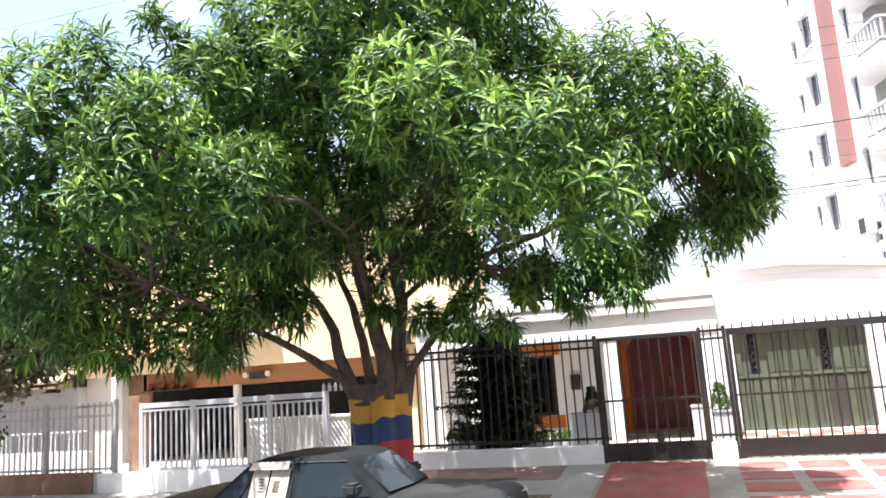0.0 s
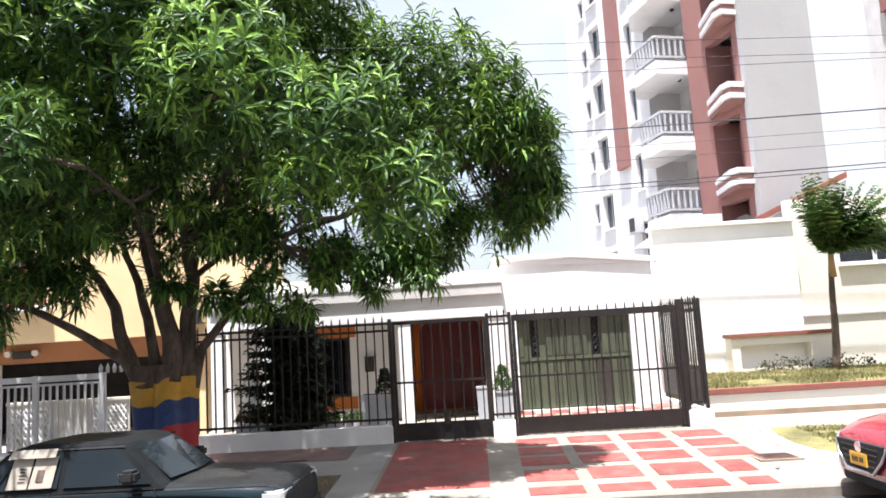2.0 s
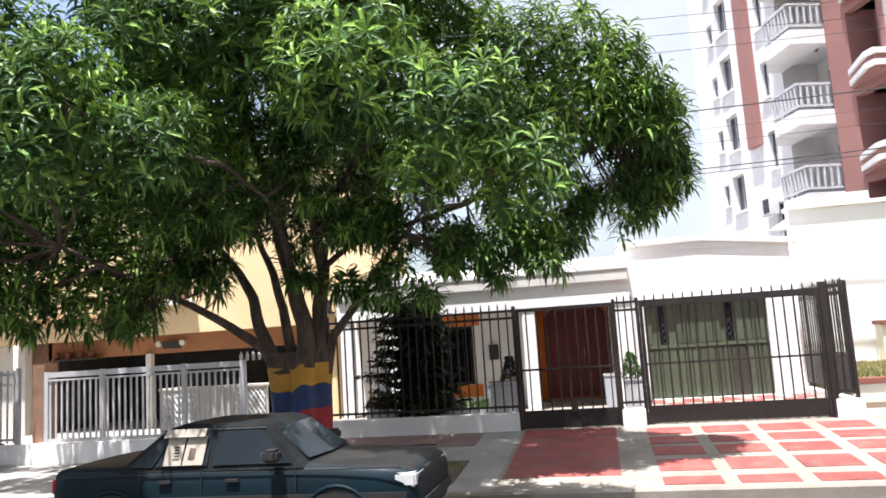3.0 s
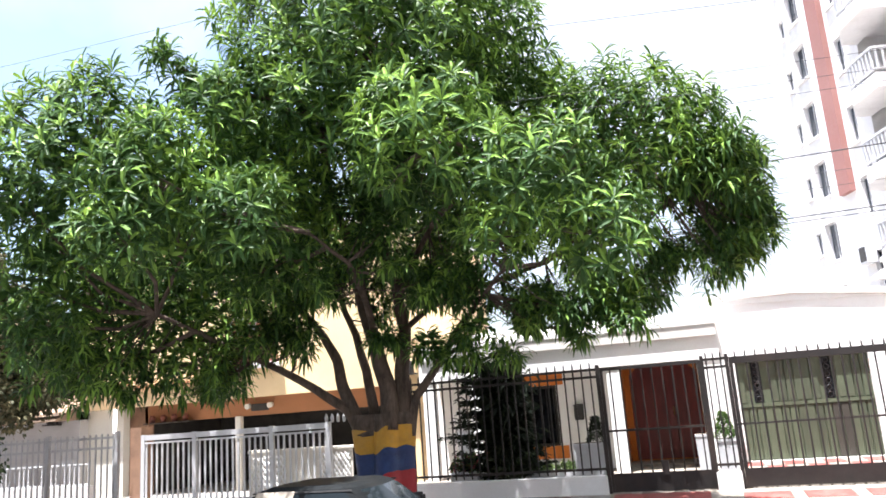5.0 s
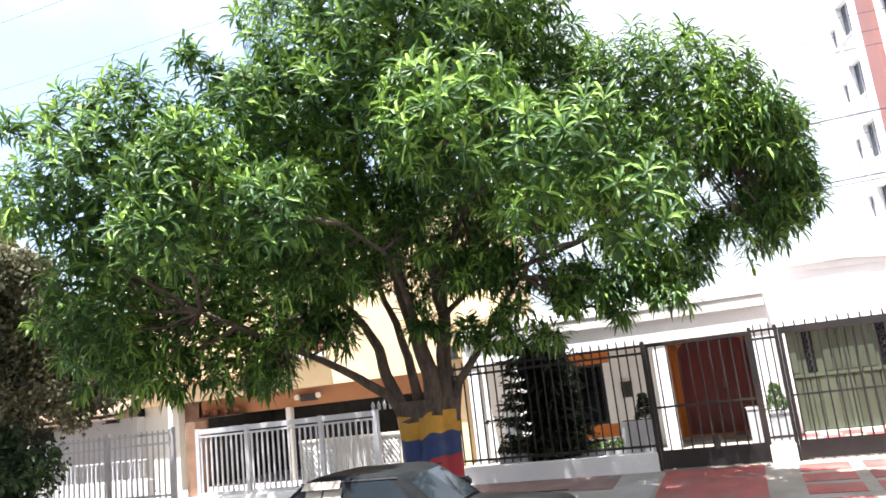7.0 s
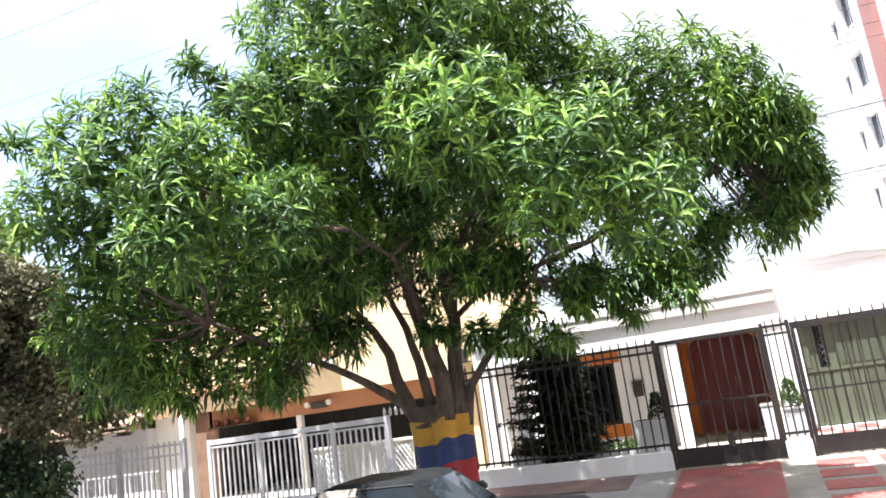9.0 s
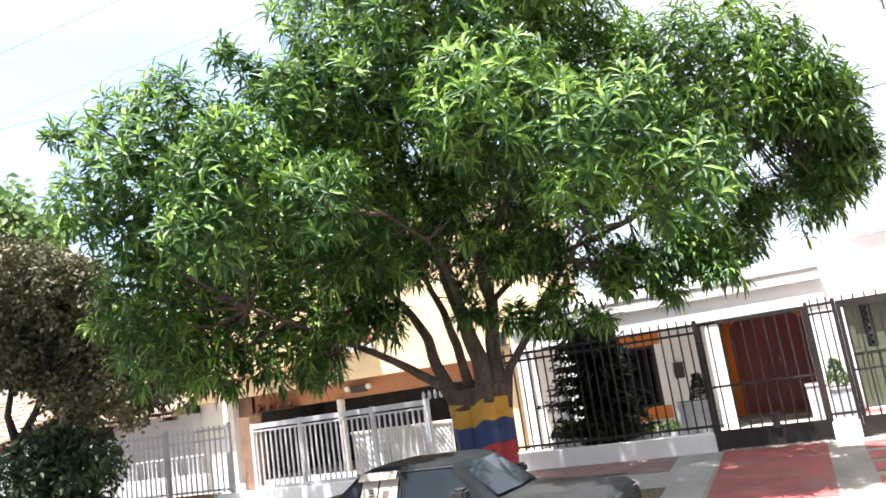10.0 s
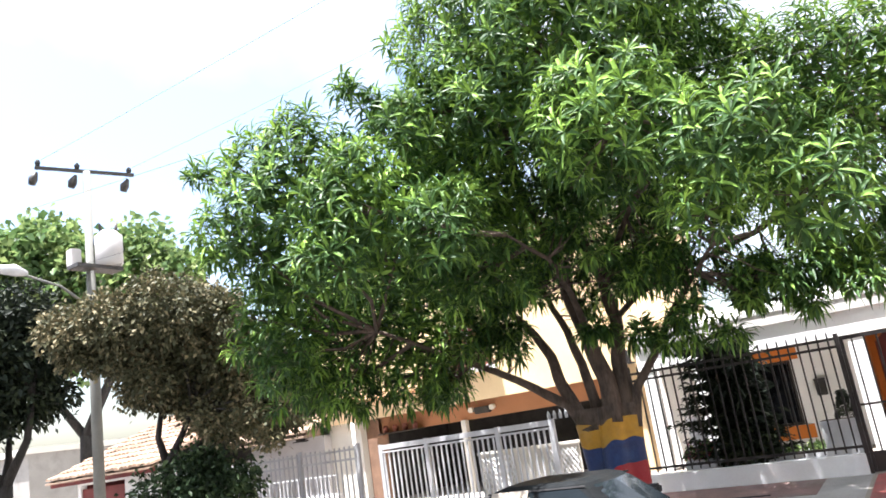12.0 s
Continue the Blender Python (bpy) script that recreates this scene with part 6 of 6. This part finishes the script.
def sedan():
    c = thing("parked_car", "dark teal older sedan parked at the kerb", "car", (-4.02, 8.24, STREET))
    ST = [(-2.21, 0.7, 0.42, 0.86, 0.0), (-2.16, 0.76, 0.3, 0.93, 0.01), (-2.0, 0.8, 0.24, 0.955, 0.02), (-1.5, 0.825, 0.22, 0.95, 0.025), (-0.9, 0.83, 0.22, 0.94, 0.02), (0.0, 0.83, 0.22, 0.93, 0.02), (0.75, 0.83, 0.22, 0.92, 0.025),
          (1.2, 0.825, 0.23, 0.91, 0.03), (1.7, 0.81, 0.25, 0.885, 0.03), (2.02, 0.78, 0.28, 0.86, 0.025), (2.1, 0.75, 0.3, 0.82, 0.015), (2.14, 0.72, 0.34, 0.76, 0.0)]
    ST = [(x * 0.955, w, z0, z1 - 0.025, k) for x, w, z0, z1, k in ST]
    loft_body("body", c, [M["teal_paint"], M["hood_grey"]], ST)
    cabin(c, M["dull_roof"], M["car_glass"], -1.3, -0.72, 0.33, 0.9, 0.9, 1.335, 0.79, 0.6)
    for x in (-1.3, 1.22):
        for y in (-0.75, 0.75):
            wheel(c, x, y)
            s = -1 if y < 0 else 1
            bm = bmesh.new()
            tube(bm, [(x + 0.37 * math.cos(a), s * 0.83, 0.32 + 0.37 * math.sin(a)) for a in (k * math.pi / 12 for k in range(-1, 14))], 0.022, 6)
            part("wheel_arch", bm, M["teal_paint"], c)
            bm = bmesh.new()
            tube(bm, [(x, s * 0.6, 0.31), (x, s * 0.838, 0.31)], 0.355, 24)
            part("wheel_well", bm, M["rubber"], c, "dark wheel well")
    for s in (-1, 1):
        part("moulding", bbox(-2.0, 1.95, s * 0.834 - 0.008, s * 0.834 + 0.008, 0.56, 0.62, 0.004), M["rubber"], c, "dark side moulding")
        part("trim_line", bbox(-1.95, 1.9, s * 0.815 - 0.006, s * 0.815 + 0.006, 0.845, 0.857), M["rubber"], c)
        for x in (-0.98, -0.26, 0.79):
            part("door_gap", bbox(x - 0.004, x + 0.004, s * 0.833 - 0.004, s * 0.833 + 0.004, 0.27, 0.89), M["rubber"], c)
        for x in (-0.75, 0.02):
            part("door_handle", bbox(x, x + 0.15, s * 0.835 - 0.012, s * 0.835 + 0.02, 0.755, 0.79, 0.006), M["rubber"], c, "dark door handle")
        m = part("mirror", bbox(0.5, 0.66, s * 0.9 - 0.1, s * 0.9 + 0.08, 0.955, 1.08, 0.03), M["rubber"], c, "black wing mirror")
        part("mirror_glass", bbox(0.494, 0.5, s * 0.9 - 0.07, s * 0.9 + 0.06, 0.975, 1.06), M["chrome"], m)
        part("headlight", bbox(1.8, 2.03, min(s * 0.4, s * 0.772), max(s * 0.4, s * 0.772), 0.65, 0.79, 0.02), M["lamp_glass"], c, "clear headlight")
        part("tail_light", bbox(-2.11, -2.0, min(s * 0.4, s * 0.74), max(s * 0.4, s * 0.74), 0.66, 0.82, 0.015), M["lamp_red"], c, "red tail light")
    part("grille", bbox(1.95, 2.045, -0.4, 0.4, 0.67, 0.79, 0.01), M["rubber"], c)
    part("bumper", bbox(1.9, 2.08, -0.76, 0.76, 0.36, 0.56, 0.05), M["rubber"], c, "dark front bumper")
    part("bumper", bbox(-2.18, -1.95, -0.8, 0.8, 0.4, 0.6, 0.04), M["rubber"], c, "dark rear bumper")
    part("hood_gap", bbox(0.9, 2.0, -0.004, 0.004, 0.2, 0.21), M["rubber"], c)
    for s in (-1, 1):
        bm = bmesh.new()
        tube(bm, [(0.86, s * 0.12 - 0.1, 0.958), (0.72, s * 0.3 - 0.1, 1.045), (0.66, s * 0.42 - 0.1, 1.09)], 0.008, 5)
        part("wiper", bm, M["rubber"], c)
    # sheets of card taped in the rear side window
    sheet = thing("card_sheet", "cream card sheets with black print taped in the car window", "sign", (-3.97, 8.24, STREET - 0.025))
    for k, (x0, x1) in enumerate(((-0.77, -0.56), (-0.545, -0.31))):
        p = part("sheet", panel([(x0, -0.795, 0.96), (x1, -0.795, 0.96), (x1 + 0.02, -0.685, 1.25), (x0 + 0.03, -0.685, 1.25)], 0.004, (0, -1, 0.35)), M["card"], sheet)
        part("fold", panel([(x0 - 0.01, -0.737, 1.245), (x1 + 0.01, -0.737, 1.245), (x1 + 0.02, -0.7, 1.325), (x0 + 0.02, -0.7, 1.325)], 0.004, (0, -1, 0.35)), M["card"], p)
    for x0, z0, dx, dz in ((-0.66, 1.02, 0.075, 0.012), (-0.65, 1.05, 0.06, 0.012), (-0.66, 1.08, 0.07, 0.012), (-0.65, 1.11, 0.05, 0.012), (-0.655, 1.14, 0.06, 0.012)):
        y = -0.795 + (z0 - 0.96) * 0.11 / 0.29 - 0.009
        part("print_bar", bbox(x0, x0 + dx, y - 0.002, y, z0, z0 + dz), M["rubber"], sheet, "black print")
    y = -0.795 + (1.02 - 0.96) * 0.11 / 0.29 - 0.01
    part("print_block", panel([(-0.48, y, 1.02), (-0.41, y, 1.02), (-0.405, y + 0.042, 1.13), (-0.475, y + 0.042, 1.13)], 0.002, (0, -1, 0.35)), M["bark"], sheet, "brown print")


sedan()


def red_hatchback():
    c = thing("red_car", "glossy red modern car parked beside the lawn strip", "car", (6.5, 9.1, STREET), 180)
    ST = [(-2.2, 0.72, 0.4, 0.9, 0.0), (-2.1, 0.82, 0.25, 1.0, 0.02), (-1.2, 0.88, 0.2, 1.0, 0.02), (0.3, 0.89, 0.2, 0.99, 0.03), (1.1, 0.88, 0.2, 0.97, 0.06), (1.6, 0.87, 0.2, 0.92, 0.07), (1.95, 0.84, 0.21, 0.85, 0.06), (2.1, 0.78, 0.22, 0.78, 0.04), (2.18, 0.68, 0.25, 0.7, 0.02), (2.21, 0.55, 0.3, 0.6, 0.0)]
    loft_body("body", c, M["red_car"], ST)
    cabin(c, M["red_car"], M["car_glass"], -2.0, -1.2, 0.2, 1.2, 0.99, 1.46, 0.82, 0.6)
    for x in (-1.35, 1.35):
        for y in (-0.8, 0.8):
            wheel(c, x, y, 0.32)
    bm = bmesh.new()
    prism(bm, [(-0.52, 0.72), (0.52, 0.72), (0.46, 0.5), (0.3, 0.4), (-0.3, 0.4), (-0.46, 0.5)], 2.16, 2.24, "x")
    g = part("grille", bm, M["rubber"], c, "black shield grille")
    for k in range(4):
        part("grille_bar", bbox(2.238, 2.246, -0.42 + 0.03 * k, 0.42 - 0.03 * k, 0.66 - 0.065 * k, 0.675 - 0.065 * k), M["dark_metal"], g)
    bm = bmesh.new()
    tube(bm, [(1.98, -0.84, 0.79), (2.2, -0.56, 0.735), (2.245, -0.5, 0.56), (2.25, -0.3, 0.4), (2.25, 0.3, 0.4), (2.245, 0.5, 0.56), (2.2, 0.56, 0.735), (1.98, 0.84, 0.79)], 0.02, 6)
    part("grille_frame", bm, M["chrome"], c, "chrome wing round the grille")
    part("number_plate", bbox(2.245, 2.262, -0.19, 0.19, 0.46, 0.6, 0.004), M["plate"], c, "yellow plate")
    bm = bmesh.new()
    for k, x in enumerate((-0.13, -0.08, -0.03, 0.04, 0.09)):
        box(bm, 2.262, 2.265, x, x + 0.03, 0.5, 0.56)
    part("plate_bars", bm, M["rubber"], c, "dark bars")
    bm = bmesh.new()
    tube(bm, [(2.23, 0, 0.665), (2.255, 0, 0.665)], [0.07, 0.06], 16)
    part("badge", bm, M["chrome"], c, "round chrome badge")
    for s in (-1, 1):
        bm = panel([(2.12, s * 0.56, 0.74), (1.9, s * 0.85, 0.82), (1.8, s * 0.87, 0.87), (2.06, s * 0.6, 0.8)], 0.02, (0.6, s * 0.5, 0.5))
        part("headlight", bm, M["lamp_glass"], c, "slim clear headlight")
        part("fog_light", bbox(2.1, 2.17, s * 0.62 - 0.06, s * 0.62 + 0.06, 0.36, 0.44, 0.01), M["lamp_glass"], c)
    part("lower_intake", bbox(2.1, 2.215, -0.5, 0.5, 0.24, 0.36, 0.02), M["rubber"], c, "black lower intake")


red_hatchback()

# ---- small things on the pavement ----
grate = thing("drain_cover", "rusty iron drain cover in a concrete frame", "drain", (4.12, 11.3, slope(11.3)), 0)
part("frame", wall(-0.3, 0.3, -0.26, 0.26, -0.03, 0.012), M["pale_concrete"], grate)
part("cover", bbox(-0.25, 0.25, -0.21, 0.21, 0.0, 0.022, 0.004), M["terracotta"], grate, "brown iron plate")
for k in range(5):
    part("rib", bbox(-0.22, 0.22, -0.18 + k * 0.085, -0.15 + k * 0.085, 0.022, 0.03), M["dark_metal"], grate)
bm = bmesh.new()
tube(bm, [(3.92, 10.6, slope(10.55) - 0.02), (3.92, 10.6, slope(10.55) + 0.012)], 0.075, 16)
setting("drain_hole", bm, M["rubber"], "black round drain hole", "drain")
bm = bmesh.new()
bmesh.ops.create_grid(bm, x_segments=26, y_segments=16, size=0.5)
for v in bm.verts:
    edge = 1 - min(1, (v.co.x * 2) ** 2 + (v.co.y * 2) ** 2)
    p = Vector((v.co.x * 1.25 + 4.25, v.co.y * 0.75 + 10.5, 0))
    v.co = (p.x, p.y, slope(p.y) - 0.02 + edge * (0.05 + 0.05 * noise.noise(p * 7) + 0.03 * noise.noise(p * 19)))
tagged(link("rubble", bm, M["concrete"]), "low lump of broken concrete at the kerb", "rubble", "", "stuff")
earth = slab_on_slope("tree_bed", None, -3.6, -2.2, 10.3, 11.6, M["earth"], 0.01)
tagged(earth, "bare earth patch with dry grass in the pavement", "earth", "", "structure")
# grass blades, joined
def blades(name, x0, x1, y0, y1, z, n, h, seed):
    rnd = random.Random(seed)
    vs, fs = [], []
    for k in range(n):
        x, y = rnd.uniform(x0, x1), rnd.uniform(y0, y1)
        if noise.noise(Vector((x * 0.9, y * 0.9, 3))) < -0.15:
            continue
        a, l = rnd.uniform(0, 6.28), h * rnd.uniform(0.5, 1.3)
        w = 0.012
        b = len(vs)
        vs += [(x - w * math.cos(a), y - w * math.sin(a), z), (x + w * math.cos(a), y + w * math.sin(a), z), (x + rnd.gauss(0, 0.03), y + rnd.gauss(0, 0.03), z + l)]
        fs.append((b, b + 1, b + 2))
    me = bpy.data.meshes.new(name)
    me.from_pydata(vs, [], fs)
    me.materials.append(M["grass_blade"])
    tagged(new(name, me), "short dry grass", "grass", "", "stuff")


blades("grass", 4.5, 14, 15.5, 21.4, 0.495, 26000, 0.09, 31)
for k in range(5):
    blades("grass", 5.2, 11, 10.6 + k * 0.53, 11.13 + k * 0.53, slope(10.9 + k * 0.53) + 0.025, 3000, 0.06, 32 + k)
blades("grass", -3.6, -2.2, 10.3, 11.6, -0.21, 1500, 0.08, 53)

# ---- painted squares on the drive ----
slab_on_slope("faded_panel", drive, -5.3, -2.3, 12.7, 13.86, M["faded_red"], 0.005)
slab_on_slope("red_panel", drive, -1.55, 0.02, 10.45, 13.86, M["red_paint"], 0.006)
COLUMNS = ((0.52, 1.23), (1.42, 2.11), (2.31, 3.03), (3.24, 3.97))
ROWS = ((13.08, 13.64), (12.34, 12.86), (11.56, 12.12), (10.6, 11.28), (9.9, 10.28))
for a, b in COLUMNS:
    for lo, hi in ROWS:
        slab_on_slope("red_square", drive, a, 3.63 if b > 3.5 and lo < 11 else b, lo, hi, M["red_paint"])
